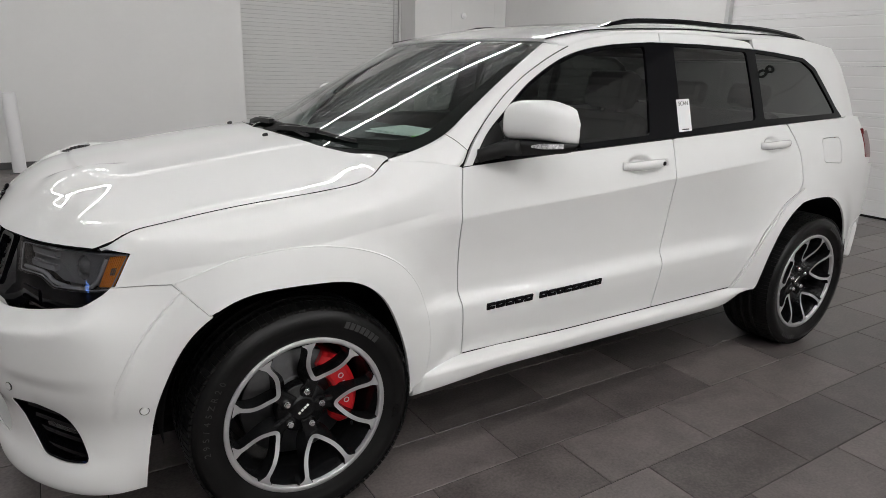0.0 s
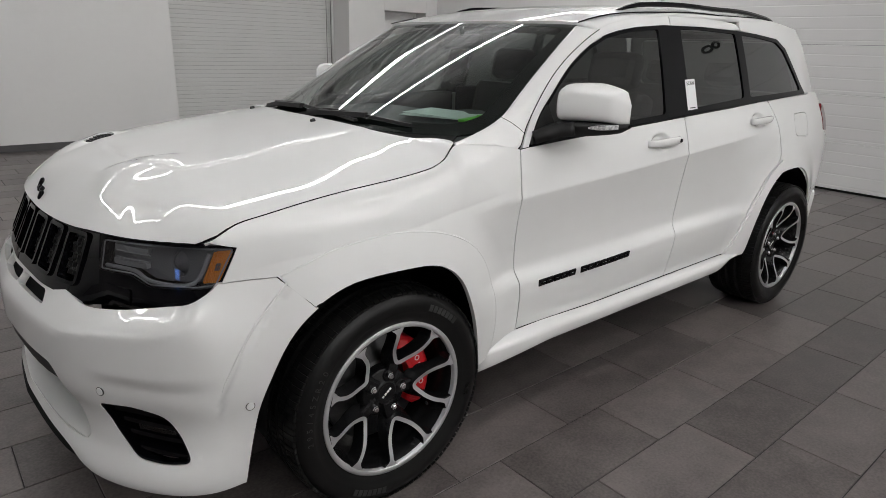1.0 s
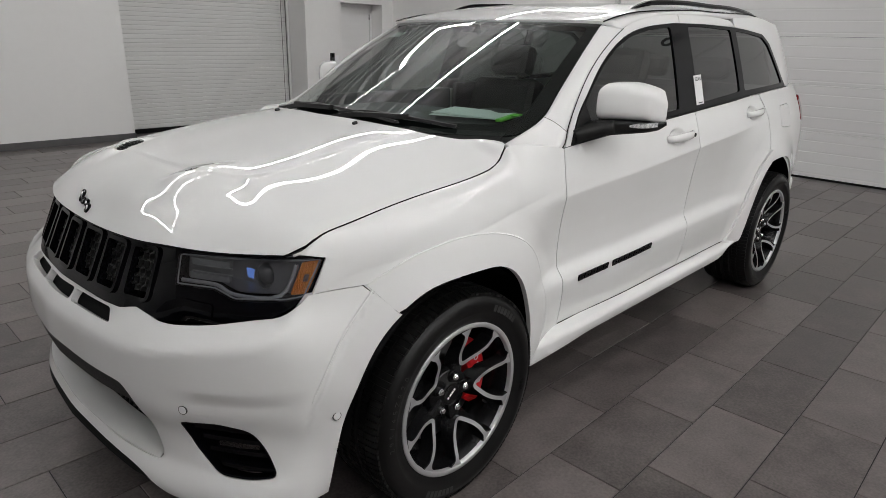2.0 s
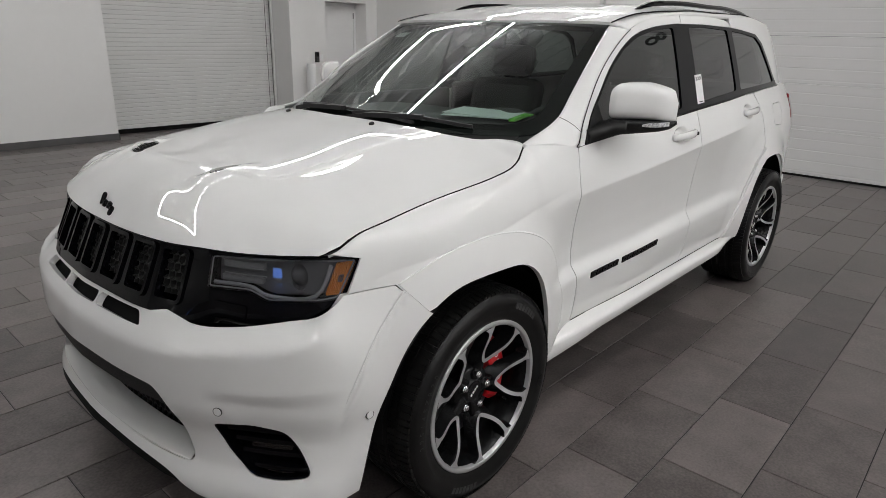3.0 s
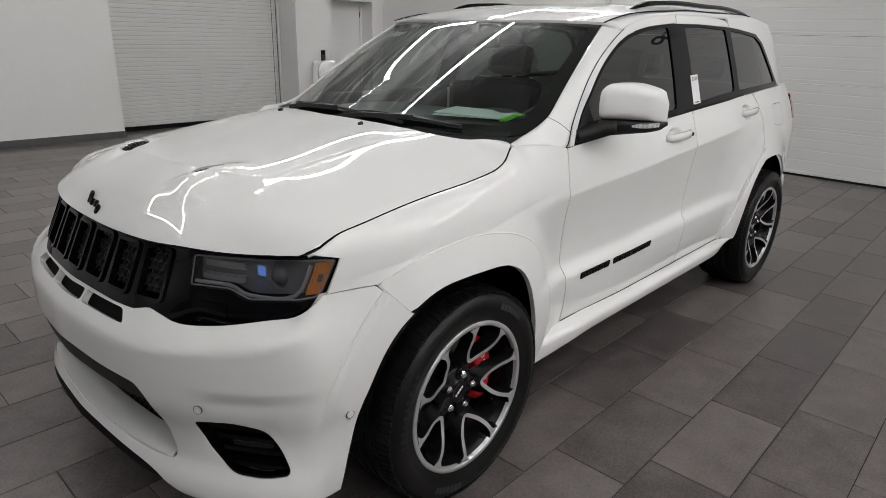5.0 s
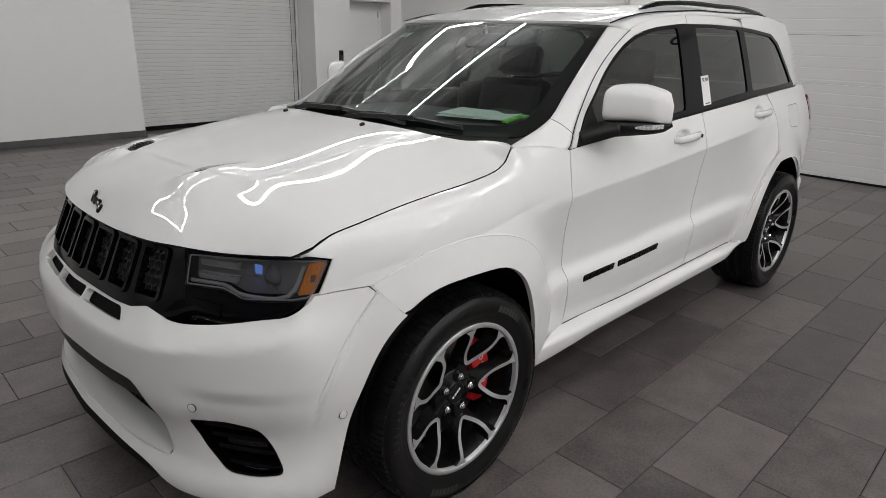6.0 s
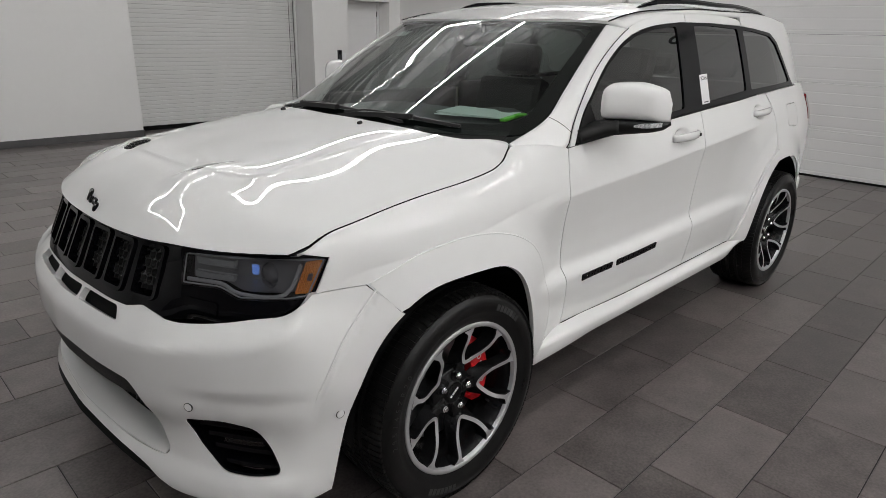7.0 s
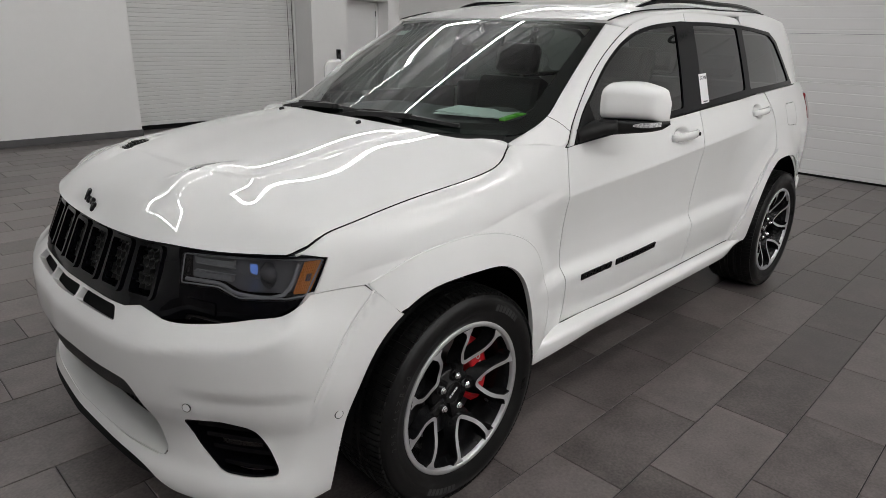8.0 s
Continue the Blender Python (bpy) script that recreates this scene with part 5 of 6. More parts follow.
def build_top():
    def shield_outline(dy, dv, r, rt):
        """Half-width dy, inset dv, lower and upper corner radii."""
        half = [(y, dv) for y in np.linspace(0, dy - r, 10)]
        half += [(dy - r + r * math.sin(a), dv + r * 1.4 * (1 - math.cos(a))) for a in np.linspace(.15, math.pi / 2, 8)]
        half += [(dy, v) for v in np.linspace(dv + r * 1.4, 1 - dv - rt, 8)[1:]]
        half += [(dy - rt + rt * math.cos(a), 1 - dv - rt + rt * math.sin(a)) for a in np.linspace(.2, math.pi / 2, 5)]
        half += [(y, 1 - dv) for y in np.linspace(dy - rt, 0, 10)[1:]]
        return half + [(-y, v) for y, v in reversed(half[1:-1])]
    glass_o = shield_outline(.670, 0.0, .085, .02)
    panel("windshield", glass_o, shield, FRONT_GLASS, suv, (1,), step=.025, step_v=.035, flange=.004, label="lightly tinted windshield")
    inner = shield_outline(.620, .035, .09, .04)
    inner = [(y, v + .05 * max(0, 1 - v / .3)) for y, v in inner]
    panel("glass_border", glass_o, lambda y, v: tuple(np.array(shield(y, v)) - (-.002, 0, .004)), DARK, suv, (1,), holes=[inner], step=.08, step_v=.15, flange=.003, label="black printed windshield border")
    cowl = [(y, 0) for y in np.linspace(-.70, .70, 24)] + [(y, 1) for y in np.linspace(.70, -.70, 24)]

    def cowl_lift(y, v):
        a = np.array(shield(y * .86, .03))
        c = np.array((np.interp(abs(y), (0, .25, .45, .60, .70), (.12, .145, .20, .285, .37)), y, 0))
        c[2] = hood(c[0], c[1])[2] - .022
        return tuple(c + (a - c) * v + np.array((0, 0, -.012 * math.sin(math.pi * v))))
    panel("cowl", cowl, cowl_lift, PLASTIC, suv, (1,), step=.06, step_v=.25, flange=.01, label="black plastic cowl")
    rl = [(1.075 + .06 * (abs(y) / .655) ** 2, y) for y in np.linspace(-.655, .655, 20)]
    ro = rl + [(x, .655 - .05 * smooth(2.6, 3.4, x)) for x in np.linspace(1.3, 3.36, 16)] + [(3.40, y) for y in np.linspace(.55, -.55, 8)] + [(x, -.655 + .05 * smooth(2.6, 3.4, x)) for x in np.linspace(3.36, 1.3, 16)]
    sun = rounded([(1.40, -.42), (1.40, .42), (2.42, .42), (2.42, -.42)], .06, 4)
    rf = panel("roof", ro, roof, PAINT, suv, (1,), holes=[sun], step=.08, flange=.012, label="white roof with a glass sunroof")[0]
    panel("sunroof", inset(sun, .006), roof, GLOSS_BLACK, rf, (1,), step=.1, flange=.008, deep=.002, label="dark glass sunroof")
    for sg in BOTH:
        bm = bmesh.new()
        pts = []
        for t in np.linspace(0, 1, 24):
            x = 1.50 + 1.78 * t
            y = sg * (.575 - .035 * smooth(2.4, 3.3, x))
            lift = .024 * min(1, t / .10, (1 - t) / .10) ** .7 - .004
            pts.append((x, y, roof(x, y)[2] + lift))
        sweep(bm, pts, [(-.018, -.010), (.018, -.010), (.020, .002), (.012, .012), (-.012, .012), (-.020, .002)], scales=[min(1, .35 + t * 8, .35 + (1 - t) * 6) for t in np.linspace(0, 1, 24)])
        part("roof_rail", bm, GLOSS_BLACK, suv, "gloss black roof rail")
    # wipers
    for pts in ([(-.34, .05), (-.14, .075), (.12, .06), (.30, .03)], [(.02, .05), (.14, .075), (.32, .065), (.48, .03)]):
        w = None
        bm = bmesh.new()
        path = [tuple(np.array(shield(-y, v)) + (-.006, 0, .011)) for y, v in spline(pts, 6)]
        sweep(bm, path, [(-.010, -.003), (.010, -.003), (.006, .007), (-.006, .007)])
        w = part("wiper", bm, PLASTIC, suv, "black windshield wiper")
        bm = bmesh.new()
        y0, v0 = pts[0]
        a = np.array(shield(-y0, v0)) + (-.045, 0, -.006)
        b = np.array(shield(-(y0 + .30), .06)) + (-.008, 0, .018)
        sweep(bm, [tuple(a), tuple(a + (b - a) * .3 + (0, 0, .010)), tuple((a + b) / 2 + (0, 0, .008)), tuple(b)], [(-.014, -.008), (.014, -.008), (.010, .010), (-.010, .010)])
        part("wiper_arm", bm, PLASTIC, w)


def build_mirror():
    for sg in BOTH:
        mir = thing("wing_mirror", "", "")
        mir.parent = suv
        tagged(mir, "white wing mirror with a black base and turn signal")
        bm = bmesh.new()
        rows = []
        # cap: rounded shell, swept across the width
        for t in np.linspace(0, 1, 15):
            w = .862 + .206 * t
            k = max(.02, 1 - abs(2 * t - 1) ** 9) ** .5
            kt = 1 - .25 * smooth(.45, 1.0, t)
            row = []
            xr = .865 + .10 * t
            for a in np.linspace(0, 1, 13):
                ang = math.pi * (a - .5)
                dx = -.115 * k * max(0.0, math.cos(ang)) ** .5 * (1 - .25 * t)
                zz = 1.286 + (.079 * kt * k if math.sin(ang) > 0 else .060) * (1 if math.sin(ang) >= 0 else -1) * abs(math.sin(ang)) ** .6 + .004 * math.sin(math.pi * t)
                row.append(bm.verts.new((xr + dx, sg * w, zz)))
            rows.append(row)
        for p, r in zip(rows, rows[1:]):
            for i in range(12):
                bm.faces.new((p[i], p[i + 1], r[i + 1], r[i]))
        for r in (rows[0], rows[-1]):
            bm.faces.new(r)
        bmesh.ops.recalc_face_normals(bm, faces=bm.faces[:])
        part("mirror_cap", bm, PAINT, mir, "white mirror cap", True)
        # rear: black bezel and glass
        bm = bmesh.new()
        lo = [(.868, .868, 1.222), (.960, 1.056, 1.226), (.955, 1.050, 1.320), (.872, .872, 1.345)]
        q = [bm.verts.new((x + .004, sg * w, z)) for x, w, z in lo]
        bm.faces.new(q)
        bmesh.ops.inset_region(bm, faces=bm.faces[:], thickness=.012, depth=-.006)
        part("mirror_glass", bm, CHROME, mir, "mirror glass")
        # black lower shell under the cap
        bm = bmesh.new()
        rings = []
        for t in np.linspace(0, 1, 16):
            w = .862 + .207 * t
            k = max(.02, 1 - abs(2 * t - 1) ** 9) ** .5
            xr = .868 + .10 * t
            xf = xr - .117 * k * (1 - .25 * t)
            zt, zb = 1.228, 1.228 - (.064 - .030 * t) * (.35 + .65 * k)
            rings.append([bm.verts.new((x, sg * w, z)) for x, z in ((xf, zt), (xf, zt - .014), (xf + .020, zb), (xr - .02, zb), (xr, zt - .014), (xr, zt))])
        for p, r in zip(rings, rings[1:]):
            for i in range(6):
                bm.faces.new((p[i], p[(i + 1) % 6], r[(i + 1) % 6], r[i]))
        bm.faces.new(rings[0])
        bm.faces.new(rings[-1])
        bmesh.ops.recalc_face_normals(bm, faces=bm.faces[:])
        part("mirror_base", bm, PLASTIC, mir, "black lower mirror shell", True)
        bm = bmesh.new()
        arm = [(.735, .812, 1.165), (.765, .845, 1.182), (.80, .88, 1.196), (.83, .93, 1.204)]
        sweep(bm, [(x, sg * w, z) for x, w, z in spline(arm, 4)], [(-.055, -.022), (.055, -.022), (.060, .010), (.04, .026), (-.04, .026), (-.060, .010)])
        part("mirror_arm", bm, PLASTIC, mir, "black mirror arm", True)
        bm = bmesh.new()
        pts = [(.803, sg * 1.006, 1.2155), (.815, sg * 1.028, 1.217), (.842, sg * 1.056, 1.218), (.890, sg * 1.070, 1.219)]
        sweep(bm, spline(pts, 4), [(-.005, -.008), (.005, -.005), (.005, .010), (-.005, .010)], scales=list(np.linspace(.35, 1.0, 6)) + [1.0] * 7)
        part("turn_signal", bm, CLEAR, mir, "clear turn signal strip")
        # black sail triangle at the glass corner
        sail = rounded([(.676, 1.142), (.745, 1.236), (.80, 1.285), (.83, 1.20), (.82, 1.155)], .012, 3)
        panel("mirror_sail", sail, cabin, PLASTIC, mir, (sg,), step=.05, flange=.004, deep=-.008, label="black plastic mirror sail")


# ---- wheels ----
U_TURN = -3.0


def build_wheel(hub_x, sg, turn, name="wheel"):
    """Outer face towards local +z; x to the car's rear, y up."""
    r = Matrix(((1, 0, 0, hub_x), (0, 0, sg, sg * .81), (0, 1, 0, HUB_Z), (0, 0, 0, 1)))
    # local (x, y, z) -> world (x, sg*z, y)
    wh = thing(name, "", "")
    wh.parent = suv
    tagged(wh, "black and machined five-spoke alloy wheel with a low-profile tyre")

    def put(nm, bm, mat, parent=wh, label="", sm=True):
        bmesh.ops.transform(bm, matrix=r, verts=bm.verts[:])
        bmesh.ops.recalc_face_normals(bm, faces=bm.faces[:])
        return part(nm, bm, mat, parent, label, sm)
    R = .377
    bm = bmesh.new()
    prof = [(.254, -.118), (.262, -.130), (.30, -.146), (.340, -.146), (.363, -.132), (R - .004, -.113), (R, -.085), (R, -.062), (R - .008, -.060), (R - .008, -.052), (R, -.050), (R, -.012), (R - .008, -.010), (R - .008, -.002),
            (R, 0), (R, .040), (R - .008, .042), (R - .008, .050), (R, .052), (R, .085), (R - .004, .112), (.365, .129), (.351, .1395), (.346, .1445), (.328, .1478), (.310, .1472), (.306, .1445), (.290, .1405), (.276, .1345), (.266, .1295), (.258, .124)]
    lathe(bm, prof, 96)
    for v in bm.verts:
        v.co.y = max(v.co.y, -HUB_Z)
    tyre = put("tyre", bm, RUBBER, label="black low-profile tyre")
    # tread blocks: shoulder sipes
    bm = bmesh.new()
    for i in range(110):
        a = i * math.tau / 110
        for z0, z1 in ((.056, .084), (.090, .134), (-.046, -.016), (.004, .036), (-.134, -.090)):
            m = Matrix.Rotation(a, 4, "Z")
            vs = []
            edge_drop = -.0060 if abs(z0 + z1) > .2 else .0018
            for z, dr in ((z0, .0018 if z0 > 0 else edge_drop), (z1, edge_drop if z0 > 0 else .0018)):
                for da in (-.0105, .0070):
                    rr = R + dr
                    vs.append(bm.verts.new(m @ Vector((rr * math.cos(da / R), rr * math.sin(da / R), z))))
            bm.faces.new((vs[0], vs[1], vs[3], vs[2]))
            ex = bmesh.ops.extrude_face_region(bm, geom=[f for f in bm.faces if vs[0] in f.verts and vs[3] in f.verts][:1])
            for g in ex["geom"]:
                if isinstance(g, bmesh.types.BMVert):
                    k = 1 - .008 / R
                    g.co.x *= k
                    g.co.y *= k
    for v in bm.verts:
        v.co.y = max(v.co.y, -HUB_Z)
    tagged(put("tread", bm, RUBBER, tyre, sm=False), kind="stuff")
    # sidewall marking
    for a0, n in ((math.radians(66), 7), (math.radians(-100), 7)):
        for i in range(n):
            a = a0 - i * .062
            bm = bmesh.new()
            box(bm, (-.008, -.011, 0), (.008, .011, .0016), .0006, Matrix.Rotation(a - math.pi / 2, 4, "Z") @ Matrix.Translation((0, .324, .1466)))
            put("sidewall_bar", bm, LETTER, tyre, sm=False)
    if sg < 0:
        for i, ch in enumerate("295/45ZR20"):
            a = math.radians(186 - i * 4.6)
            m = Matrix.Rotation(a - math.pi / 2, 4, "Z") @ Matrix.Translation((0, .322, .1474))
            words("size_mark", ch, .026, LETTER, r @ m, tyre, .0006)
    # barrel
    bm = bmesh.new()
    lathe(bm, [(.262, .124), (.2685, .132), (.2665, .136), (.258, .132), (.250, .118), (.238, .085), (.228, .03), (.226, -.09), (.25, -.125), (.262, -.128)], 72)
    rim = put("rim", bm, RIM_BLACK, label="gloss black rim barrel")
    bm = bmesh.new()
    lathe(bm, [(.2705, .128), (.2700, .1345), (.2685, .1362), (.2555, .1362), (.2535, .1345), (.2500, .110)], 96)
    put("rim_lip", bm, ALLOY, rim, "bright machined rim lip")
    # U-shaped machined ribs
    face_z = lambda q: .086 + .048 * smooth(.085, .240, q)
    for k in range(5):
        ang = math.radians(turn + 72 * k) * 1.0
        M = Matrix.Rotation(ang, 4, "Z")
        half = spline([(.2400, .0830), (.228, .0765), (.206, .0690), (.180, .0605), (.154, .0460), (.131, .0260), (.115, .0095), (.111, 0)], 5)
        path = half + [(x, -y) for x, y in reversed(half[:-1])]
        bm = bmesh.new()
        n = len(path)
        rows = []
        for i, (x, y) in enumerate(path):
            a, b = path[max(i - 1, 0)], path[min(i + 1, n - 1)]
            d = np.array((b[0] - a[0], b[1] - a[1]))
            d = d / np.linalg.norm(d)
            nn = np.array((-d[1], d[0]))
            q = math.hypot(x, y)
            w = .0085 + .0200 * smooth(.218, .2550, q) ** 2
            z = min(face_z(q), .1352)
            deep = 1.35 + 2.6 * (1 - ease(.115, .20, q))
            row = [(x + nn[0] * o * w, y + nn[1] * o * w, z + h) for o, h in ((1.25, -.055), (1, -.003), (.85, 0), (-.85, 0), (-1, -.003), (-deep, -.045))]
            rows.append([Vector(p) * Vector((min(1, .2545 / math.hypot(p[0], p[1])), min(1, .2545 / math.hypot(p[0], p[1])), 1)) for p in row])
        vr = [[bm.verts.new(M @ p) for p in row] for row in rows]
        for p, q in zip(vr, vr[1:]):
            for i in range(5):
                f = bm.faces.new((p[i], p[i + 1], q[i + 1], q[i]))
                f.material_index = 1 if i == 2 else 0
        put("spoke", bm, [RIM_BLACK, ALLOY], label="machined U-shaped spoke", sm=False)
        # link from hub to the rib's bend
        bm = bmesh.new()
        box(bm, (.035, -.024, .040), (.116, .024, .080), .012, M)
        put("hub_link", bm, RIM_BLACK, sm=False)
        # nuts
        bm = bmesh.new()
        a = math.radians(turn + 9 + 72 * k)
        m = Matrix.Translation((.0635 * math.cos(a), .0635 * math.sin(a), .070))
        disc(bm, .0125, 0, .020, 6, m, .15)
        disc(bm, .0095, .0195, .026, 12, m, .4)
        put("lug_nut", bm, CHROME, sm=False)
        bm = bmesh.new()
        lathe(bm, [(.017, .0695), (.017, .079), (.0205, .079), (.0205, .0695)], 20, Matrix.Translation((.0635 * math.cos(a), .0635 * math.sin(a), 0)))
        put("nut_seat", bm, RIM_BLACK)
    bm = bmesh.new()
    lathe(bm, [(.088, .030), (.088, .062), (.080, .070), (.046, .072), (.040, .080), (.034, .083), (.032, .0815), (.001, .0825)], 48)
    hubp = put("hub", bm, RIM_BLACK)
    bm = bmesh.new()
    for i, w in enumerate((.008, .010, .010, .008)):
        box(bm, (-.022 + i * .012, -.004, .0822), (-.022 + i * .012 + w, .004, .0835), .0008, Matrix.Rotation(math.radians(38), 4, "Z"))
    put("cap_mark", bm, PALE, hubp, sm=False)
    bm = bmesh.new()
    disc(bm, .004, .118, .140, 10, Matrix.Rotation(math.radians(-30), 4, "Z") @ Matrix.Translation((.235, 0, 0)) @ pose(0, 0, 0, 0, -25, 0) @ pose(0, 0, -.03))
    put("valve_stem", bm, PLASTIC)
    # brakes
    bm = bmesh.new()
    lathe(bm, [(.085, -.012), (.188, -.012), (.190, -.010), (.190, .016), (.188, .018), (.095, .018), (.090, .020), (.085, .045), (.03, .045)], 64)
    put("brake_disc", bm, STEEL, label="steel brake disc")
    bm = bmesh.new()
    a0, a1 = (-38, 62) if hub_x < 1 else (120, 215)
    rows = []
    for a in np.linspace(math.radians(a0), math.radians(a1), 16):
        t = (a - math.radians(a0)) / (math.radians(a1) - math.radians(a0))
        e = min(1, t / .12, (1 - t) / .12) ** .5
        ri, ro, zo = .118 + .02 * (1 - e), .203 - .012 * (1 - e), .040 + .022 * e
        rows.append([bm.verts.new((q * math.cos(a), q * math.sin(a), z)) for q, z in ((ri, .020), (ri + .004, zo - .006), (ri + .014, zo), (ro - .016, zo), (ro - .002, zo - .010), (ro, .0), (ro, -.03))])
    for p, q in zip(rows, rows[1:]):
        for i in range(6):
            bm.faces.new((p[i], p[i + 1], q[i + 1], q[i]))
    bm.faces.new(rows[0])
    bm.faces.new(rows[-1])
    cal = put("brake_caliper", bm, RED, label="red brake caliper", sm=False)
    bm = bmesh.new()
    am = math.radians((a0 + a1) / 2)
    for d in (-.32, .30):
        lathe(bm, [(.010, .0628), (.010, .0645), (.007, .0645), (.007, .0628)], 18, Matrix.Translation((.162 * math.cos(am + d), .162 * math.sin(am + d), 0)))
    for i in range(4):
        box(bm, (-.004, -.007, .0618), (.004, .007, .0636), .0006, Matrix.Rotation(am - .1 + i * .07, 4, "Z") @ Matrix.Translation((.162, 0, 0)))
    put("caliper_print", bm, PALE, cal, sm=False)
    bm = bmesh.new()
    lathe(bm, [(.20, -.06), (.02, -.06)], 40)
    put("backing_plate", bm, DARK)
    return wh


def build_wells():
    for hub in (HUB_F, HUB_R):
        for sg in BOTH:
            bm = bmesh.new()
            prev = None
            for a in np.linspace(0, math.pi, 28):
                rr = (.470 if hub < 1 else .508) - .035 * abs(math.cos(a)) ** 6
                x, z = hub + rr * .985 * math.cos(a), HUB_Z + rr * .965 * math.sin(a)
                row = [bm.verts.new((x, sg * w, z)) for w in (.56, .75, .87, .895)]
                if prev:
                    for i in range(3):
                        bm.faces.new((prev[i], prev[i + 1], row[i + 1], row[i]))
                prev = row
            part("wheel_liner", bm, DARK, suv, "black wheel-arch liner", True)
            part("well_wall", slab((hub - .47, sg * .56 - .01, .24), (hub + .47, sg * .56 + .01, .90)), DARK, suv)
    bm = slab((-.74, -.60, .235), (3.55, .60, .285), .02)
    box(bm, (.50, -.80, .29), (2.40, .80, .34), .01)
    box(bm, (-.55, -.55, .25), (.46, .55, .92), .05)
    part("underbody", bm, DARK, suv, "black underbody")
    bm = slab((.48, -.835, .30), (2.42, .835, .40), .02)
    box(bm, (2.42, -.55, .30), (3.50, .55, .95), .02)
    box(bm, (.46, -.80, .35), (.52, .80, 1.02), .02)
    part("cabin_floor", bm, DARK, suv)


def build_rear():
    xr = track([(.25, 3.70), (.45, 3.735), (.62, 3.73), (.70, 3.69), (1.0, 3.675), (1.2, 3.635), (1.4, 3.55), (1.66, 3.36)])

    def rear(y, z):
        q = abs(y) / .82
        return (xr(z) - .055 * q ** 2 - .09 * q ** 6, y, z)
    gate = rounded([(-.60, .66), (.60, .66), (.74, .99), (.74, 1.21), (.70, 1.30), (.58, 1.63), (-.58, 1.63), (-.70, 1.30), (-.74, 1.21), (-.74, .99)], .03, 3)
    win = rounded([(-.60, 1.24), (.60, 1.24), (.52, 1.57), (-.52, 1.57)], .05, 4)
    tg = panel("tailgate", gate, rear, PAINT, suv, (1,), holes=[win], step=.08, flange=.02, label="white tailgate")[0]
    panel("rear_window", inset(win, -.003), rear, SIDE_GLASS, tg, (1,), step=.1, flange=.004, deep=.004)
    bp = rounded([(-.84, .40), (.84, .40), (.86, .62), (.78, .65), (-.78, .65), (-.86, .62)], .03, 3)
    panel("rear_bumper", bp, rear, PAINT, suv, (1,), step=.08, flange=.03, label="white rear bumper")
    for sg in BOTH:
        lo = rounded([(.60 * sg, 1.00), (.80 * sg, .995), (.80 * sg, 1.195), (.62 * sg, 1.19)], .02, 3)
        panel("tail_light_rear", lo, rear, TAIL_RED, suv, (1,), step=.08, flange=.03, deep=-.005, label="red tail light")
        o = [(3.36, .43), (3.40, .52), (3.50, .63), (3.62, .655), (3.64, .55), (3.62, .47), (3.44, .43)]
        panel("rear_bumper_corner", o, side, PAINT, suv, (sg,), step=.06, flange=.02)
        panel("rear_corner", [(3.575, .655), (3.64, .66), (3.64, .99), (3.58, .99)], side, PAINT, suv, (sg,), step=.06, flange=.02)


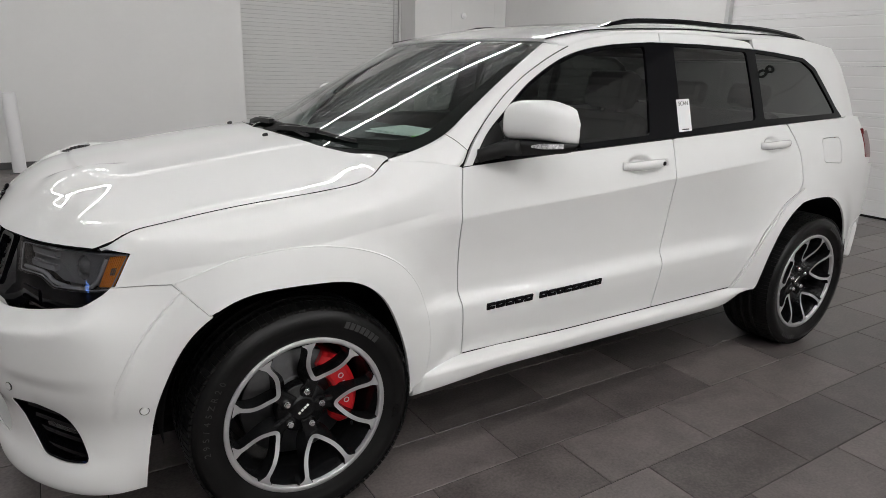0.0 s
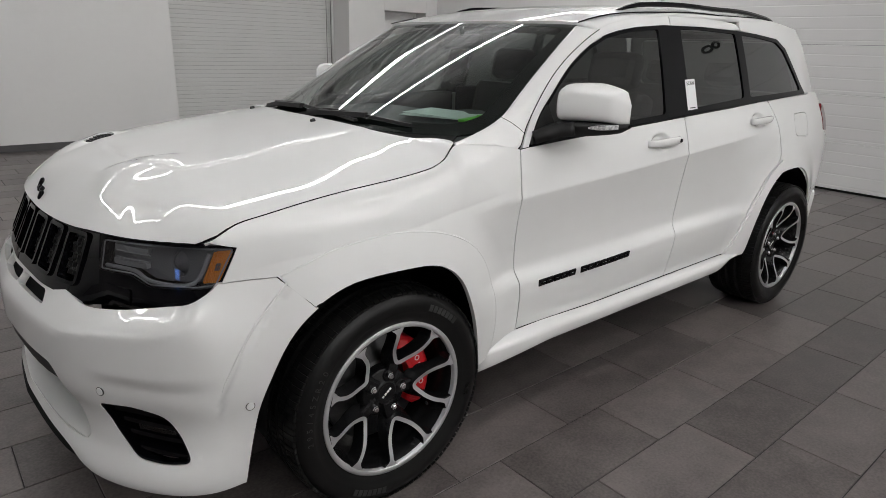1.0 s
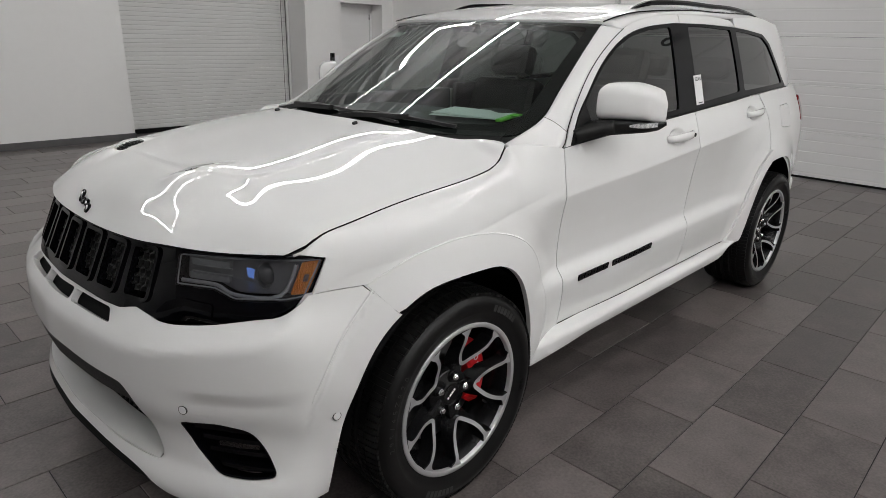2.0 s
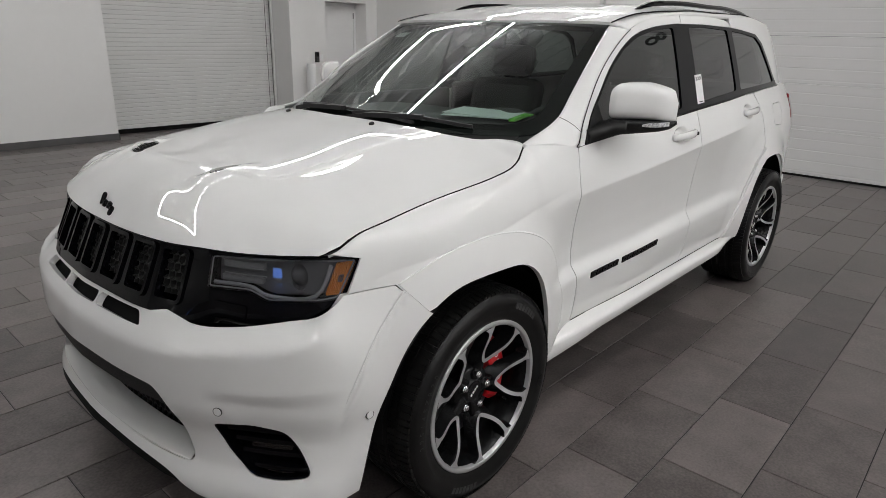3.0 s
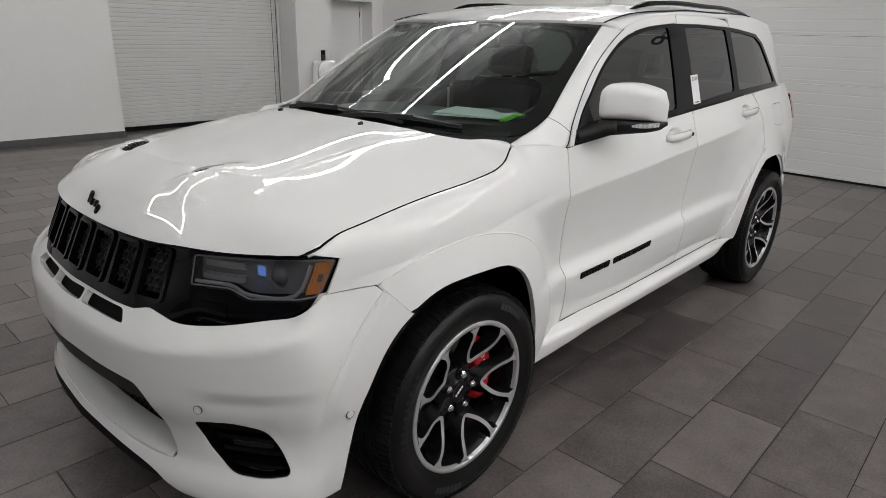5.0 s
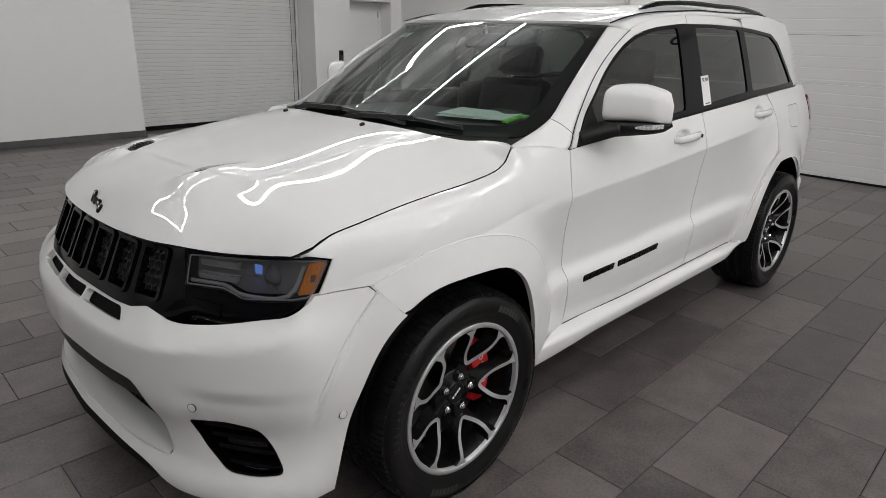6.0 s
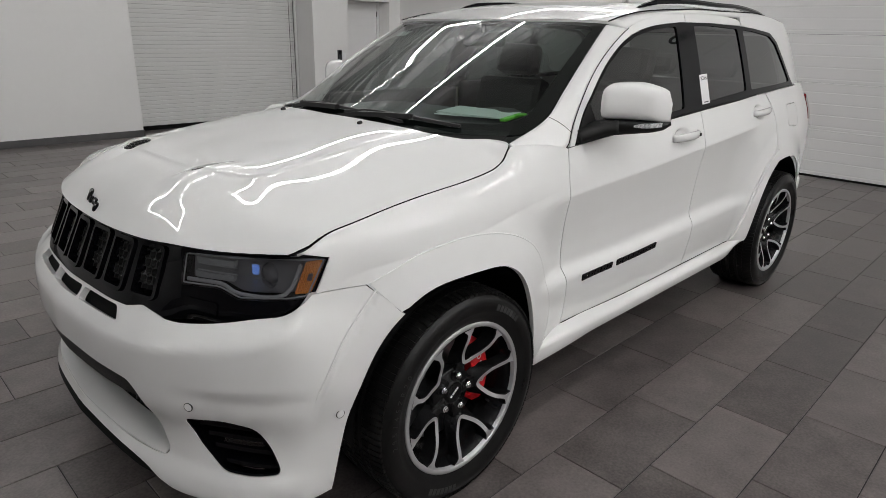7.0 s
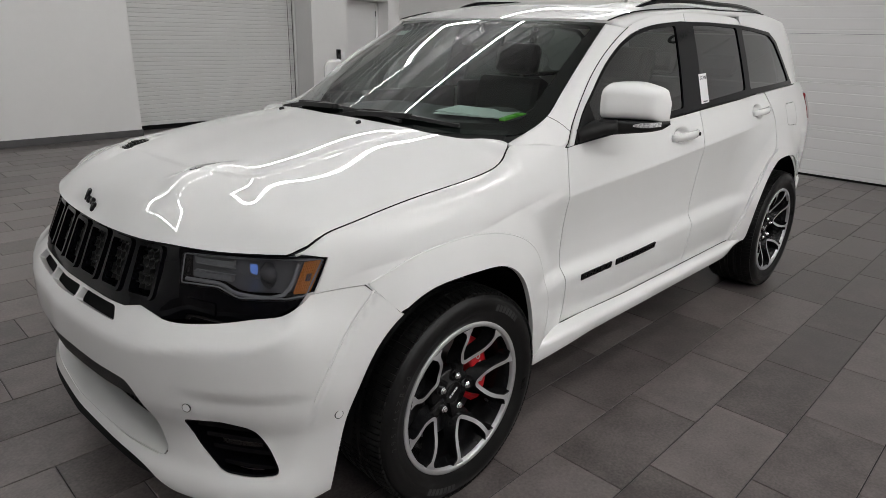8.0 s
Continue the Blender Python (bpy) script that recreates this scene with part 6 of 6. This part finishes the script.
def build_interior():
    for sg in BOTH:
        seat = thing("front_seat", "", "")
        seat.parent = suv
        tagged(seat, "black leather front seat with headrest")
        y = sg * .37
        bm = slab((1.13, y - .26, .62), (1.66, y + .26, .76), .05)
        part("cushion", bm, FABRIC, seat)
        bm = bmesh.new()
        box(bm, (-.06, -.25, 0), (.07, .25, .62), .05, pose(1.66, y, .68, 0, 14, 0))
        part("backrest", bm, FABRIC, seat)
        bm = bmesh.new()
        box(bm, (-.055, -.15, .635), (.055, .15, .82), .045, pose(1.66, y, .68, 0, 14, 0))
        box(bm, (-.008, -.06, .60), (.008, -.045, .68), 0, pose(1.66, y, .68, 0, 14, 0))
        box(bm, (-.008, .045, .60), (.008, .06, .68), 0, pose(1.66, y, .68, 0, 14, 0))
        part("headrest", bm, FABRIC, seat)
    bm = slab((2.25, -.66, .60), (2.75, .66, .74), .05)
    box(bm, (-.06, -.64, 0), (.07, .64, .62), .05, pose(2.72, 0, .68, 0, 16, 0))
    for y in (-.42, 0, .42):
        box(bm, (-.05, -.12, .64), (.05, .12, .78), .04, pose(2.72, y, .68, 0, 16, 0))
    part("rear_bench", bm, FABRIC, suv, "black leather rear bench")
    bm = bmesh.new()
    prof = [(.30, 1.13), (.42, 1.162), (.62, 1.188), (.86, 1.190), (.94, 1.13), (.97, .92), (.86, .70), (.50, .65)]
    rows = []
    for y in np.linspace(-.68, .68, 15):
        k = .19 * (abs(y) / .68) ** 2.4
        hump = .035 * math.exp(-((y + .37) / .17) ** 2)
        rows.append([bm.verts.new((x + k * (x < .6), y, z + (hump if .8 < x < .9 and z > 1.0 else 0) - (.05 * (abs(y) / .7) ** 4 if z > 1 else 0))) for x, z in prof])
    for p, q in zip(rows, rows[1:]):
        for i in range(len(prof) - 1):
            bm.faces.new((p[i], p[i + 1], q[i + 1], q[i]))
    part("dashboard", bm, DASH, suv, "black soft-touch dashboard", True)
    wheel = thing("steering_wheel", "", "")
    wheel.parent = suv
    tagged(wheel, "black leather steering wheel")
    m = pose(1.12, -.37, 1.04, 0, -62, 0)
    bm = bmesh.new()
    sweep(bm, [m @ Vector((.185 * math.cos(a), .185 * math.sin(a), 0)) for a in np.linspace(0, math.tau, 33)[:-1]], circle(.016, 8), closed=True, up=tuple(m.to_3x3() @ Vector((0, 0, 1))))
    part("wheel_rim", bm, FABRIC, wheel, "", True)
    bm = bmesh.new()
    box(bm, (-.07, -.075, -.03), (.07, .075, .01), .025, m)
    box(bm, (-.02, -.18, -.012), (.02, .18, .0), .004, m)
    box(bm, (-.18, -.02, -.012), (.0, .02, .0), .004, m)
    part("wheel_hub", bm, DASH, wheel)
    bm = bmesh.new()
    box(bm, (-.035, -.12, -.035), (.0, .12, .035), .015, pose(1.10, 0, 1.50, 0, 12, 8))
    sweep(bm, [(1.085, 0, 1.52), (1.07, 0, 1.575)], circle(.012, 8), up=(0, 1, 0))
    part("rear_view_mirror", bm, PLASTIC, suv, "black rear-view mirror")
    for sg in BOTH:
        for x0, x1 in ((.70, 1.70), (1.74, 2.62)):
            part("door_card", slab((x0, min(sg * .76, sg * .80), .42), (x1, max(sg * .76, sg * .80), 1.205 + .03 * (x0 > 1.5)), .02), DASH, suv, "black inner door trim")
    part("headliner", slab((1.25, -.60, 1.575), (3.2, .60, 1.59), .004), HEADLINER, suv, "black headliner")
    # papers on the dash
    pp = thing("dash_papers", "pale printed papers with a green clip lying on the dashboard", "papers")
    bm = bmesh.new()
    box(bm, (-.11, -.17, 0), (.11, .17, .003), 0, pose(.715, -.325, 1.199, 0, -1, 20))
    part("paper", bm, PAPER, pp)
    bm = bmesh.new()
    box(bm, (-.10, -.15, 0), (.10, .16, .003), 0, pose(.715, -.32, 1.205, 1, -2, 13))
    part("paper", bm, PAPER, pp)
    bm = bmesh.new()
    box(bm, (-.11, -.014, 0), (.11, .014, .012), .003, pose(.70, -.512, 1.199, 0, 0, 20))
    box(bm, (-.02, -.03, .010), (.03, .012, .018), .003, pose(.74, -.512, 1.199, 0, 0, 20))
    part("clip", bm, GREEN, pp, "bright green plastic clip")
    st = thing("windshield_sticker", "small pale printed sticker inside the windshield", "sticker")
    panel("sticker_sheet", [(.44, .80), (.54, .80), (.54, .86), (.44, .86)], lambda y, v: tuple(np.array(shield(y, v)) - (-.004, 0, .008)), PAPER, st, (1,), step=.1, flange=.001)


def build_scan_sticker():
    st = thing("window_sticker", "white printed sticker on the tinted rear door window", "sticker")
    o = [(1.815, 1.219), (1.905, 1.223), (1.905, 1.363), (1.815, 1.359)]
    panel("sheet", o, cabin, STICKER, st, (-1,), step=.1, flange=.0005, deep=-.004)

    def on(x, z):
        w = cabin_w(x, z) + .0052
        return Matrix.Translation((x, -w, z)) @ pose(0, 0, 0, 90 - 15, 0, 0) @ pose(0, 0, 0, 0, 0, 2)
    words("scan_word", "SCAN", .026, INK, on(1.860, 1.343), st, .0003)
    bm = bmesh.new()
    box(bm, (-.024, -.0025, 0), (.024, .0025, .0006), 0, on(1.860, 1.231))
    part("print_bar", bm, INK, st)


build_hood()
build_fenders()
build_flares()
build_bumper()
build_front_mask()
build_sides()
build_top()
build_mirror()
build_rear()
build_interior()
build_scan_sticker()
build_wells()
for hx in (HUB_F, HUB_R):
    for sgn in BOTH:
        build_wheel(hx, sgn, U_TURN if hx < 1 else 14)

# ---- floor tiles ----
build_floor()
